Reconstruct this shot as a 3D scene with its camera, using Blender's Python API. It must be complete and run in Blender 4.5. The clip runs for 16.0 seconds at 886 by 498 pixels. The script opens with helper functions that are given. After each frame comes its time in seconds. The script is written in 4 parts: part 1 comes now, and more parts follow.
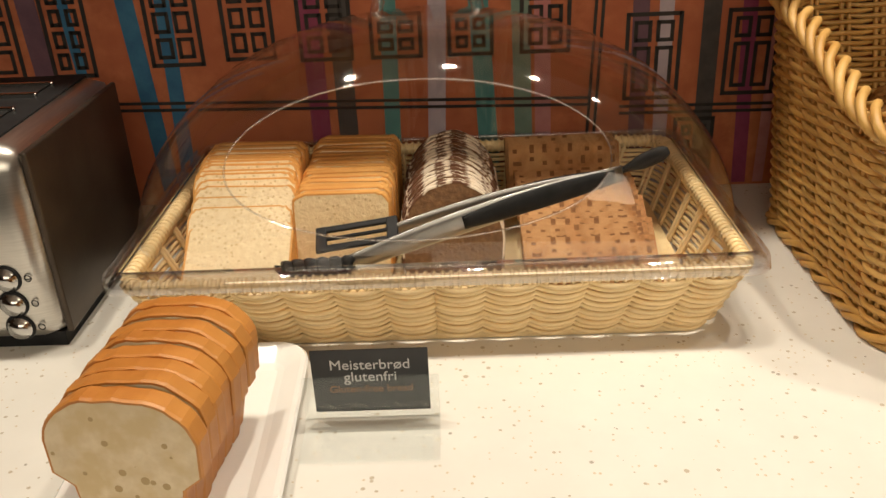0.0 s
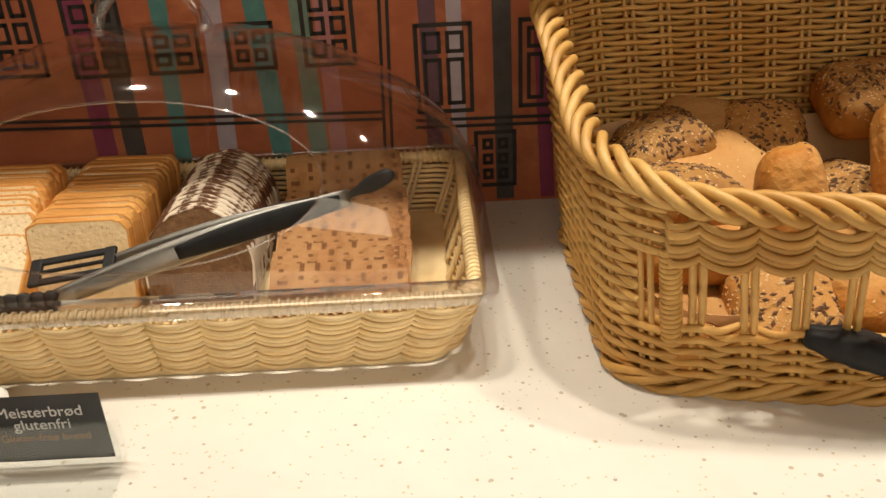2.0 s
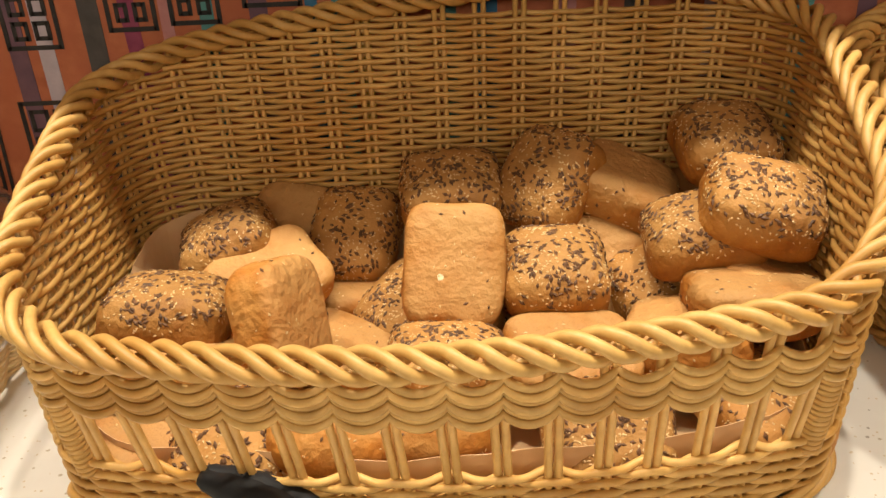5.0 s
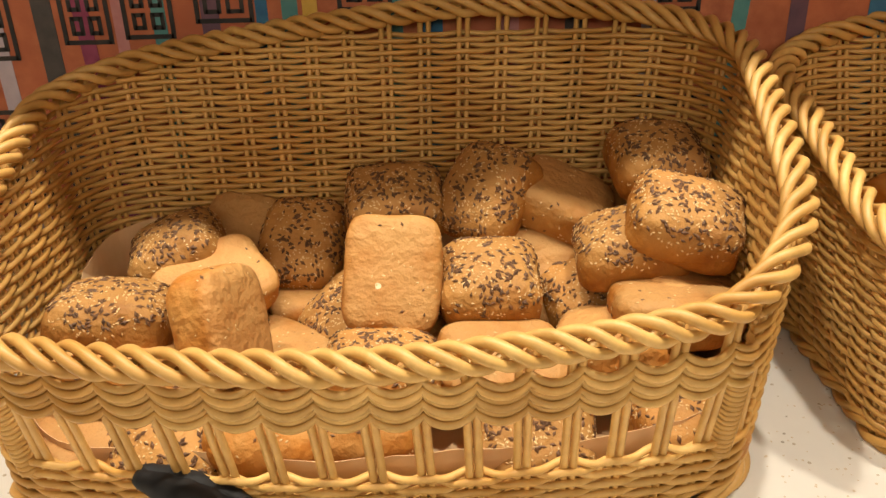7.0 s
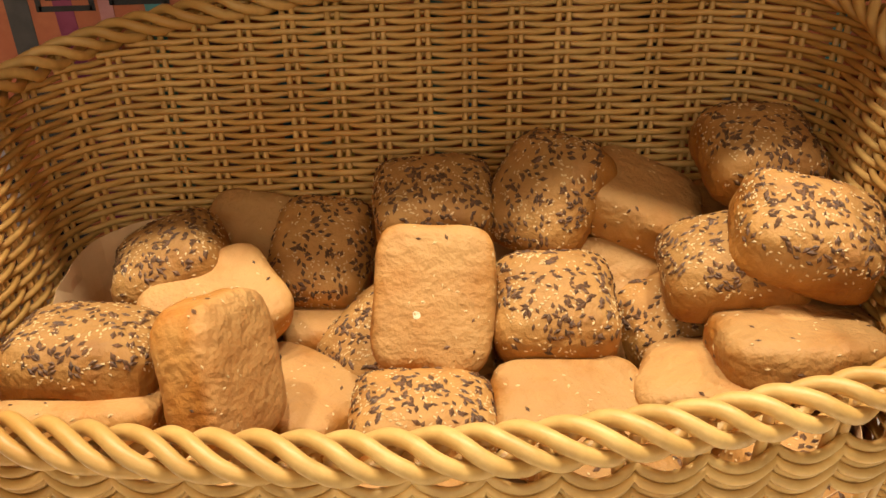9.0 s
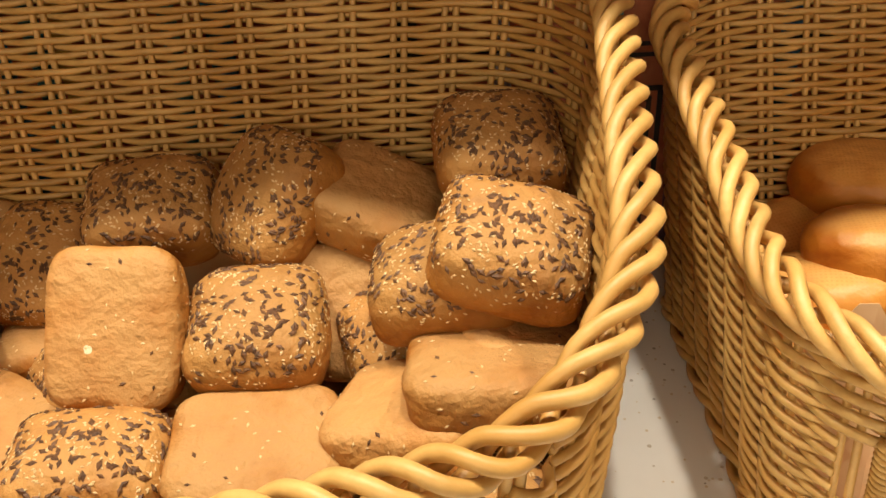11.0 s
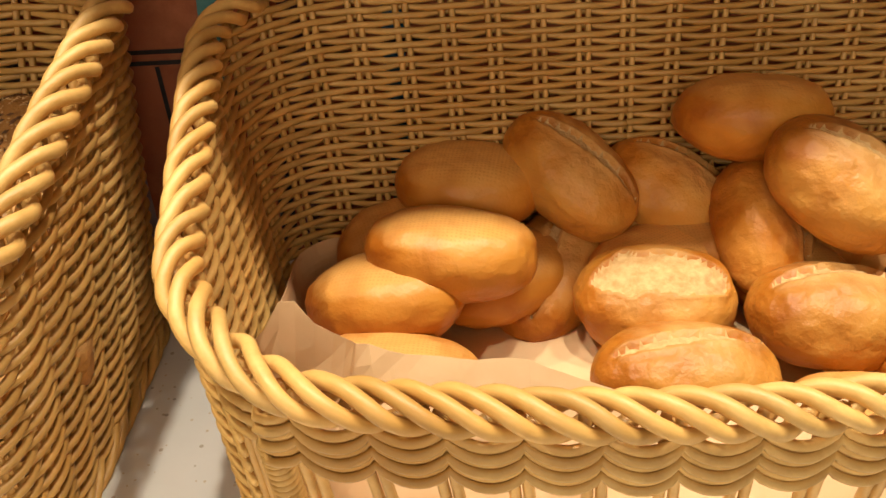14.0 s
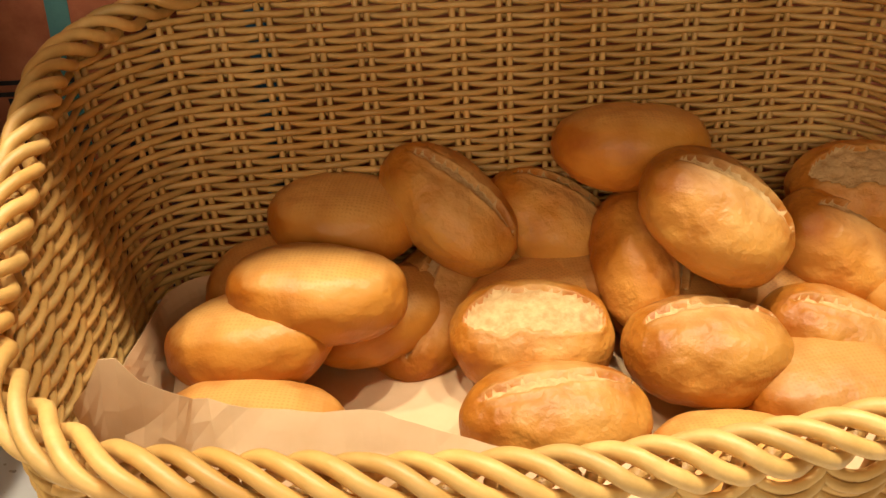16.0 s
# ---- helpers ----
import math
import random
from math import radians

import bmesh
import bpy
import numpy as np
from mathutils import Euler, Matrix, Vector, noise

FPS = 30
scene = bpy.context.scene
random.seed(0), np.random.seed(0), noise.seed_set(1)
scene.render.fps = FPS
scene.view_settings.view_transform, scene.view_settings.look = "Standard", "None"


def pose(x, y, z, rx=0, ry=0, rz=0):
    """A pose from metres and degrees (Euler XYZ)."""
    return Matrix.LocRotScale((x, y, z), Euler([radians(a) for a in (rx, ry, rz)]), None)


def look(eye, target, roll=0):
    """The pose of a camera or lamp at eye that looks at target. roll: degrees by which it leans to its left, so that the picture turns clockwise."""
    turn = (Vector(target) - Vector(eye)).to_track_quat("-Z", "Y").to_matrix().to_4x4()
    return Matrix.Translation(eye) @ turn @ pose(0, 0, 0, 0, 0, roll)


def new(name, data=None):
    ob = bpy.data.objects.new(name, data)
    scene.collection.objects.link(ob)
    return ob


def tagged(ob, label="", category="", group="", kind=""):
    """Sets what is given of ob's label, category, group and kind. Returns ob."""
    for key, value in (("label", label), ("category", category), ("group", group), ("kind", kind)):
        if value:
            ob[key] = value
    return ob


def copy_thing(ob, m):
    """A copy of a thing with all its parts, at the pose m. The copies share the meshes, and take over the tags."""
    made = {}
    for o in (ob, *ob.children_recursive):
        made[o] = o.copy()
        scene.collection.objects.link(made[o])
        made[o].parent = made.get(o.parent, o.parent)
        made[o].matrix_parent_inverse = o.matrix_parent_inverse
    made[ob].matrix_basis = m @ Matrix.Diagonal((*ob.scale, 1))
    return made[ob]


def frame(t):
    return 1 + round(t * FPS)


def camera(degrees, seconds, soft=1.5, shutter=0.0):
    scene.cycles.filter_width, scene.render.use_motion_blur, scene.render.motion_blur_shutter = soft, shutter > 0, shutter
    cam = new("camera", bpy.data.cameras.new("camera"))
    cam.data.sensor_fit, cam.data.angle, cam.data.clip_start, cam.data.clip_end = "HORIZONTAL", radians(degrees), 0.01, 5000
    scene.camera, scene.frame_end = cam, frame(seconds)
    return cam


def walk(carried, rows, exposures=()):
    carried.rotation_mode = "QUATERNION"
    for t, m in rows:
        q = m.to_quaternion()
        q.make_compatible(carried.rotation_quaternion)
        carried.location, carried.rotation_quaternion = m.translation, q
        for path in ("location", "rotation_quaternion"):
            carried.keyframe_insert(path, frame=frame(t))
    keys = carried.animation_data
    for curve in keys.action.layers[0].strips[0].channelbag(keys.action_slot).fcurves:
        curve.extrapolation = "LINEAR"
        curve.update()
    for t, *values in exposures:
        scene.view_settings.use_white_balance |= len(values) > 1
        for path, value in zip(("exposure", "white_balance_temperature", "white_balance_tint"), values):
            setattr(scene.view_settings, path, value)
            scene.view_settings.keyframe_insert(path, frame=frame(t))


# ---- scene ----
cam = camera(55.3, 16.0)
PATH = [
    (0, (0.111, 0.089, 0.4), (0.073, 1.874, -0.501), -2.5),
    (0.5, (0.135, 0.075, 0.4), (0.112, 1.868, -0.487), -2.5),
    (1, (0.164, 0.078, 0.401), (0.171, 1.87, -0.487), -2.5),
    (1.5, (0.233, 0.11, 0.388), (0.251, 1.894, -0.515), -2.5),
    (2, (0.32, 0.132, 0.394), (0.326, 1.917, -0.508), -2.9),
    (2.5, (0.422, 0.138, 0.412), (0.403, 1.926, -0.483), -1.9),
    (3, (0.522, 0.146, 0.421), (0.442, 1.937, -0.467), -2.2),
    (3.5, (0.588, 0.169, 0.421), (0.528, 1.966, -0.454), -3.3),
    (4, (0.647, 0.195, 0.423), (0.639, 1.994, -0.45), -2.8),
    (4.5, (0.713, 0.196, 0.434), (0.674, 1.981, -0.467), -2.8),
    (7, (0.78, 0.167, 0.453), (0.794, 1.964, -0.425), -1.4),
    (7.5, (0.784, 0.17, 0.458), (0.801, 1.972, -0.411), -1.2),
    (8, (0.76, 0.212, 0.44), (0.736, 2.006, -0.444), -1.0),
    (8.2, (0.745, 0.236, 0.423), (0.708, 2.026, -0.468), -0.9),
    (10.3, (0.849, 0.371, 0.421), (0.844, 2.071, -0.633), -3.5),
    (10.5, (0.873, 0.375, 0.427), (0.869, 2.068, -0.638), -3.4),
    (11, (0.947, 0.385, 0.433), (0.944, 2.068, -0.647), -3.2),
    (11.5, (1.026, 0.386, 0.424), (1.038, 2.098, -0.61), -2.7),
    (12, (1.077, 0.38, 0.425), (1.071, 2.087, -0.616), -3.2),
    (12.5, (1.097, 0.375, 0.43), (1.13, 2.081, -0.614), -3.3),
    (13, (1.107, 0.369, 0.418), (1.21, 2.067, -0.633), -2.6),
    (13.5, (1.174, 0.359, 0.425), (1.263, 2.049, -0.641), -2.2),
    (14, (1.231, 0.365, 0.423), (1.313, 2.05, -0.651), -2.2),
    (14.5, (1.264, 0.373, 0.423), (1.366, 2.062, -0.643), -2.0),
    (15, (1.277, 0.384, 0.423), (1.39, 2.076, -0.636), -2.1),
    (15.5, (1.281, 0.387, 0.419), (1.432, 2.08, -0.635), -1.4),
    (16, (1.292, 0.388, 0.424), (1.49, 2.079, -0.626), -1.0),
]
walk(cam, [(t, look(eye, target, roll)) for t, eye, target, roll in PATH], exposures=((0, -0.50), (2.6, -0.46), (3.5, -0.10), (16, -0.06)))


# ---- light ----
world = bpy.data.worlds.new("world")
scene.world = world
world.use_nodes = True
world.node_tree.nodes["Background"].inputs[0].default_value = (1.0, 0.82, 0.62, 1)
world.node_tree.nodes["Background"].inputs[1].default_value = 0.05


def spot(x, y, z, tx, ty, power, size=0.03, cone=76, blend=0.75, colour=(1.0, 0.90, 0.73)):
    data = bpy.data.lights.new("ceiling_spot", "SPOT")
    data.energy, data.shadow_soft_size, data.spot_size, data.spot_blend, data.color = power, size, radians(cone), blend, colour
    ob = new("ceiling_spot_light", data)
    ob.matrix_world = look((x, y, z), (tx, ty, 0))
    return ob


SPOTS = [(-0.34, 0.76), (0.14, 0.76), (0.62, 0.76), (1.10, 0.76), (1.58, 0.76), (2.06, 0.76)]
for sx, sy in SPOTS:
    spot(sx, sy, 1.55, sx, sy - 0.06, 57)
# soft fill added from the open side to lift the shade; no lamp known there
panel = bpy.data.lights.new("room_fill", "AREA")
panel.shape, panel.size, panel.size_y, panel.energy, panel.color = "RECTANGLE", 2.8, 1.4, 50, (1.0, 0.86, 0.66)
new("room_fill", panel).matrix_world = look((0.6, -1.5, 1.45), (0.6, 0.9, 0.1))


# ---- materials ----
def node(tree, kind, **values):
    n = tree.nodes.new(kind)
    for key, value in values.items():
        n.inputs[key].default_value = value
    return n


def mat(name, a, b=None, rough=0.6, scale=40.0, detail=4.0, bump=0.0, bump_scale=200.0, metal=0.0, vary=0.0, stretch=(1, 1, 1), spec=0.5, coarse=0.0, c=None, sss=0.0, cut=(0.4, 0.65), height_tone=None, deep=0.002):
    """Two colours mixed by fine noise, a coarse third tone, bump, and a shift from object to object."""
    m = bpy.data.materials.new(name)
    m.use_nodes = True
    t = m.node_tree
    bsdf = t.nodes["Principled BSDF"]
    bsdf.inputs["Roughness"].default_value, bsdf.inputs["Metallic"].default_value = rough, metal
    bsdf.inputs["Specular IOR Level"].default_value = spec
    if sss:
        bsdf.inputs["Subsurface Weight"].default_value = sss
        bsdf.inputs["Subsurface Radius"].default_value = (0.006, 0.003, 0.0015)
        bsdf.inputs["Subsurface Scale"].default_value = 1.0
    coords = t.nodes.new("ShaderNodeTexCoord")
    mapping = node(t, "ShaderNodeMapping", Scale=stretch)
    t.links.new(coords.outputs["Object"], mapping.inputs["Vector"])
    colour = None
    if b:
        fine = node(t, "ShaderNodeTexNoise", Scale=scale, Detail=detail, Roughness=0.6)
        t.links.new(mapping.outputs[0], fine.inputs["Vector"])
        ramp = t.nodes.new("ShaderNodeValToRGB")
        ramp.color_ramp.elements[0].position, ramp.color_ramp.elements[1].position = 0.32, 0.68
        ramp.color_ramp.elements[0].color, ramp.color_ramp.elements[1].color = (*a, 1), (*b, 1)
        t.links.new(fine.outputs[0], ramp.inputs[0])
        colour = ramp.outputs[0]
        if c:
            big = node(t, "ShaderNodeTexNoise", Scale=coarse or scale / 6, Detail=2.0)
            t.links.new(coords.outputs["Object"], big.inputs["Vector"])
            step = t.nodes.new("ShaderNodeMapRange")
            step.inputs[1].default_value, step.inputs[2].default_value = cut
            t.links.new(big.outputs[0], step.inputs[0])
            mix = t.nodes.new("ShaderNodeMix")
            mix.data_type = "RGBA"
            t.links.new(step.outputs[0], mix.inputs[0])
            t.links.new(colour, mix.inputs[6])
            mix.inputs[7].default_value = (*c, 1)
            colour = mix.outputs[2]
        if height_tone:
            # the crust blends to a further tone between two heights of the loaf's own shape
            z0, z1, tone = height_tone
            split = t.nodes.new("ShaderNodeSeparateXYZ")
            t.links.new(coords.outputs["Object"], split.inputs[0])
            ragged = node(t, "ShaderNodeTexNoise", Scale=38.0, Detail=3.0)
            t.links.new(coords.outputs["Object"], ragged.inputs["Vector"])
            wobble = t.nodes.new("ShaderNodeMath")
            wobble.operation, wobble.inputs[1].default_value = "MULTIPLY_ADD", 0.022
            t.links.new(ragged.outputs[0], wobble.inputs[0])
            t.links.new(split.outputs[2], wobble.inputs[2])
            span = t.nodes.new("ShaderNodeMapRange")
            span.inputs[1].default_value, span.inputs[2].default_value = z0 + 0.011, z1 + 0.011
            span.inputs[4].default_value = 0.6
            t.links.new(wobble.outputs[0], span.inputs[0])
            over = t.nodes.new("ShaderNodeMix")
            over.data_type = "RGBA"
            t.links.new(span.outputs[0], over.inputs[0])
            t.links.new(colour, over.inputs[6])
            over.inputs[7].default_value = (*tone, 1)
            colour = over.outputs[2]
        if vary:
            info = t.nodes.new("ShaderNodeObjectInfo")
            span = t.nodes.new("ShaderNodeMapRange")
            span.inputs[3].default_value, span.inputs[4].default_value = 1 - vary, 1 + vary
            t.links.new(info.outputs["Random"], span.inputs[0])
            hsv = t.nodes.new("ShaderNodeHueSaturation")
            t.links.new(span.outputs[0], hsv.inputs["Value"])
            t.links.new(colour, hsv.inputs["Color"])
            colour = hsv.outputs[0]
        t.links.new(colour, bsdf.inputs["Base Color"])
    else:
        bsdf.inputs["Base Color"].default_value = (*a, 1)
    if bump:
        fine = node(t, "ShaderNodeTexNoise", Scale=bump_scale, Detail=5.0)
        t.links.new(mapping.outputs[0], fine.inputs["Vector"])
        relief = node(t, "ShaderNodeBump", Strength=bump, Distance=deep)
        t.links.new(fine.outputs[0], relief.inputs["Height"])
        t.links.new(relief.outputs[0], bsdf.inputs["Normal"])
    return m


def clear(name, tint=(1, 1, 1), ior=1.49, rough=0.0):
    m = bpy.data.materials.new(name)
    m.use_nodes = True
    b = m.node_tree.nodes["Principled BSDF"]
    b.inputs["Base Color"].default_value = (*tint, 1)
    b.inputs["Transmission Weight"].default_value, b.inputs["IOR"].default_value, b.inputs["Roughness"].default_value = 1.0, ior, rough
    return m


def thin_clear(name, gloss=0.06, tint=(0.97, 0.98, 0.98)):
    """A thin clear sheet: light goes straight through, a share is mirrored by angle."""
    m = bpy.data.materials.new(name)
    m.use_nodes = True
    t = m.node_tree
    t.nodes.remove(t.nodes["Principled BSDF"])
    out = t.nodes["Material Output"]
    thru = node(t, "ShaderNodeBsdfTransparent", Color=(*tint, 1))
    shine = node(t, "ShaderNodeBsdfGlossy", Color=(1, 1, 1, 1), Roughness=0.03)
    facing = node(t, "ShaderNodeLayerWeight", Blend=0.5)
    steep = t.nodes.new("ShaderNodeMath")
    steep.operation, steep.inputs[1].default_value = "POWER", 3.0
    t.links.new(facing.outputs["Facing"], steep.inputs[0])
    fres = t.nodes.new("ShaderNodeMath")
    fres.operation, fres.inputs[1].default_value, fres.inputs[2].default_value = "MULTIPLY_ADD", 0.75, gloss
    t.links.new(steep.outputs[0], fres.inputs[0])
    mix = t.nodes.new("ShaderNodeMixShader")
    t.links.new(fres.outputs[0], mix.inputs[0])
    t.links.new(thru.outputs[0], mix.inputs[1])
    t.links.new(shine.outputs[0], mix.inputs[2])
    t.links.new(mix.outputs[0], out.inputs[0])
    return m


M_RATTAN = mat("rattan", (0.54, 0.31, 0.085), (0.71, 0.445, 0.145), rough=0.47, scale=60, bump=0.15, bump_scale=300, vary=0.12, c=(0.50, 0.26, 0.06), coarse=9)
M_STAKE = mat("rattan_stake", (0.54, 0.30, 0.08), (0.68, 0.40, 0.12), rough=0.42, scale=60, bump=0.15, bump_scale=300, vary=0.10)
M_CREAM = mat("cream_polyrattan", (0.80, 0.59, 0.30), (0.88, 0.69, 0.39), rough=0.40, scale=50, bump=0.1, bump_scale=300, vary=0.08)
M_TERRA = mat("terracotta_wallpaper", (0.36, 0.10, 0.042), (0.56, 0.185, 0.08), rough=0.75, scale=45, detail=7, bump=0.1, bump_scale=120, c=(0.44, 0.125, 0.055), coarse=14)
M_INK = mat("black_print", (0.012, 0.010, 0.010), (0.03, 0.025, 0.022), rough=0.6, scale=80)
M_PAPER = mat("kraft_paper", (0.70, 0.46, 0.24), (0.76, 0.52, 0.29), rough=0.55, scale=30, bump=0.25, bump_scale=40)
M_CRUST = mat("golden_crust", (0.38, 0.112, 0.008), (0.57, 0.215, 0.022), rough=0.46, spec=0.38, scale=30, detail=8, bump=0.9, bump_scale=75, deep=0.004, vary=0.14, c=(0.64, 0.30, 0.055), coarse=13, height_tone=(0.020, 0.034, (0.78, 0.50, 0.19)))
M_BUNBASE = mat("bun_base_crust", (0.36, 0.10, 0.007), (0.55, 0.195, 0.018), rough=0.44, spec=0.38, scale=28, detail=7, bump=0.7, bump_scale=70, deep=0.003, vary=0.14, c=(0.60, 0.25, 0.035), coarse=15, height_tone=(0.017, 0.029, (0.76, 0.43, 0.13)))
M_CRACK = mat("bread_crumb_split", (0.48, 0.27, 0.09), (0.68, 0.45, 0.20), rough=0.85, scale=130, bump=1.0, bump_scale=150)
M_WHOLE = mat("wholemeal_crust", (0.26, 0.085, 0.011), (0.44, 0.175, 0.025), rough=0.62, spec=0.3, scale=70, detail=8, bump=0.9, bump_scale=110, deep=0.004, vary=0.16, c=(0.47, 0.22, 0.05), coarse=22, height_tone=(0.004, 0.028, (0.48, 0.27, 0.09)))
M_FLOURED = mat("floured_base", (0.36, 0.125, 0.016), (0.50, 0.205, 0.034), rough=0.62, spec=0.3, scale=80, detail=8, bump=0.9, bump_scale=120, deep=0.004, vary=0.12, c=(0.48, 0.235, 0.06), coarse=26, height_tone=(0.010, 0.020, (0.52, 0.30, 0.115)))
M_FLAX = mat("flax_seed", (0.055, 0.023, 0.008), (0.18, 0.078, 0.026), rough=0.6, scale=200)
M_SESAME = mat("sesame_seed", (0.62, 0.42, 0.18), (0.75, 0.55, 0.28), rough=0.45, scale=200)
M_TOAST = mat("toast_crust", (0.56, 0.24, 0.05), (0.72, 0.38, 0.11), rough=0.6, scale=30, bump=0.2, bump_scale=120, vary=0.08)
M_CRUMB = mat("white_crumb", (0.74, 0.58, 0.36), (0.84, 0.70, 0.47), rough=0.9, scale=160, bump=0.7, bump_scale=260, vary=0.04)
M_RYE = mat("rye_crumb", (0.13, 0.065, 0.03), (0.22, 0.12, 0.055), rough=0.9, scale=160, bump=0.7, bump_scale=260)
M_RYECRUST = mat("floured_rye_crust", (0.09, 0.035, 0.015), (0.15, 0.06, 0.025), rough=0.8, scale=60, bump=0.4, bump_scale=150, c=(0.76, 0.66, 0.53), coarse=75, cut=(0.44, 0.50))
M_CRISP = mat("crispbread", (0.28, 0.12, 0.04), (0.44, 0.21, 0.08), rough=0.85, scale=90, bump=0.6, bump_scale=160, c=(0.48, 0.26, 0.11), coarse=30)
M_HOLE = mat("crispbread_dimple", (0.17, 0.07, 0.025), (0.26, 0.12, 0.045), rough=0.9, scale=100)
M_GF = mat("glutenfree_crust", (0.36, 0.12, 0.018), (0.52, 0.21, 0.04), rough=0.45, scale=25, bump=0.15, bump_scale=110, vary=0.05, c=(0.56, 0.25, 0.06), coarse=14)
M_GFCRUMB = mat("glutenfree_crumb", (0.66, 0.54, 0.36), (0.76, 0.64, 0.45), rough=0.9, scale=90, bump=1.0, bump_scale=75, vary=0.03, c=(0.64, 0.50, 0.29), coarse=70)
M_STEEL = mat("brushed_steel", (0.50, 0.48, 0.45), (0.60, 0.58, 0.54), rough=0.28, scale=30, metal=1.0, stretch=(1, 1, 40))
M_CHROME = mat("polished_steel", (0.56, 0.55, 0.53), rough=0.13, metal=1.0)
M_ARM = mat("satin_steel", (0.30, 0.29, 0.28), (0.38, 0.37, 0.35), rough=0.34, scale=40, metal=1.0)
M_SIDE = mat("dark_satin_metal", (0.055, 0.042, 0.032), (0.085, 0.066, 0.05), rough=0.32, scale=20, metal=0.6)
M_BLACK = mat("black_rubber", (0.010, 0.010, 0.011), (0.018, 0.018, 0.019), rough=0.6, spec=0.25, scale=60, bump=0.05)
M_DARK = mat("dark_slot", (0.01, 0.01, 0.01), rough=0.6)
M_CARD = mat("black_card", (0.010, 0.011, 0.013), (0.016, 0.017, 0.019), rough=0.35, scale=50)
M_TEXT = mat("grey_lettering", (0.62, 0.62, 0.62), rough=0.6)
M_BROWN = mat("brown_lettering", (0.30, 0.15, 0.07), rough=0.6)
M_PORCELAIN = mat("white_porcelain", (0.80, 0.79, 0.77), (0.84, 0.83, 0.81), rough=0.12, scale=8)
M_ACRYL = thin_clear("clear_acrylic", 0.03)
M_DOME = thin_clear("clear_polycarbonate", tint=(0.97, 0.97, 0.97))
M_RIMCLEAR = thin_clear("clear_rim", 0.16, (0.93, 0.93, 0.95))
M_GREEN = mat("green_glass_edge", (0.004, 0.055, 0.035), (0.008, 0.085, 0.055), rough=0.15, scale=30)
M_OAK = mat("oak_veneer", (0.36, 0.22, 0.11), (0.48, 0.31, 0.16), rough=0.5, scale=14, stretch=(1, 1, 12))
M_PAINT = mat("dim_wall_paint", (0.10, 0.07, 0.05), (0.13, 0.09, 0.065), rough=0.8, scale=6, bump=0.05)
M_CEIL = mat("ceiling_paint", (0.62, 0.58, 0.52), (0.66, 0.62, 0.56), rough=0.85, scale=5)
M_FLOOR = mat("floor_tile", (0.14, 0.11, 0.09), (0.20, 0.16, 0.13), rough=0.4, scale=9)


def counter_material():
    m = mat("speckled_solid_surface", (0.69, 0.665, 0.62), (0.74, 0.715, 0.67), rough=0.28, scale=12)
    t = m.node_tree
    bsdf = t.nodes["Principled BSDF"]
    old = bsdf.inputs["Base Color"].links[0].from_socket
    coords = t.nodes.new("ShaderNodeTexCoord")
    for size, cut, tone in ((95.0, 0.15, (0.46, 0.40, 0.31, 1)), (60.0, 0.085, (0.36, 0.33, 0.28, 1)), (170.0, 0.16, (0.58, 0.48, 0.34, 1))):
        v = node(t, "ShaderNodeTexVoronoi", Scale=size)
        t.links.new(coords.outputs["Object"], v.inputs["Vector"])
        wobble = node(t, "ShaderNodeTexNoise", Scale=size * 0.7)
        t.links.new(coords.outputs["Object"], wobble.inputs["Vector"])
        limit = t.nodes.new("ShaderNodeMath")
        limit.operation, limit.inputs[1].default_value = "MULTIPLY", cut * 2.0
        t.links.new(wobble.outputs[0], limit.inputs[0])
        less = t.nodes.new("ShaderNodeMath")
        less.operation = "LESS_THAN"
        t.links.new(v.outputs["Distance"], less.inputs[0])
        keep = t.nodes.new("ShaderNodeMath")
        keep.operation, keep.inputs[1].default_value = "GREATER_THAN", 0.55
        t.links.new(v.outputs["Color"], keep.inputs[0])
        t.links.new(limit.outputs[0], less.inputs[1])
        both = t.nodes.new("ShaderNodeMath")
        both.operation = "MULTIPLY"
        t.links.new(less.outputs[0], both.inputs[0])
        t.links.new(keep.outputs[0], both.inputs[1])
        mix = t.nodes.new("ShaderNodeMix")
        mix.data_type = "RGBA"
        t.links.new(both.outputs[0], mix.inputs[0])
        t.links.new(old, mix.inputs[6])
        mix.inputs[7].default_value = tone
        old = mix.outputs[2]
    t.links.new(old, bsdf.inputs["Base Color"])
    return m


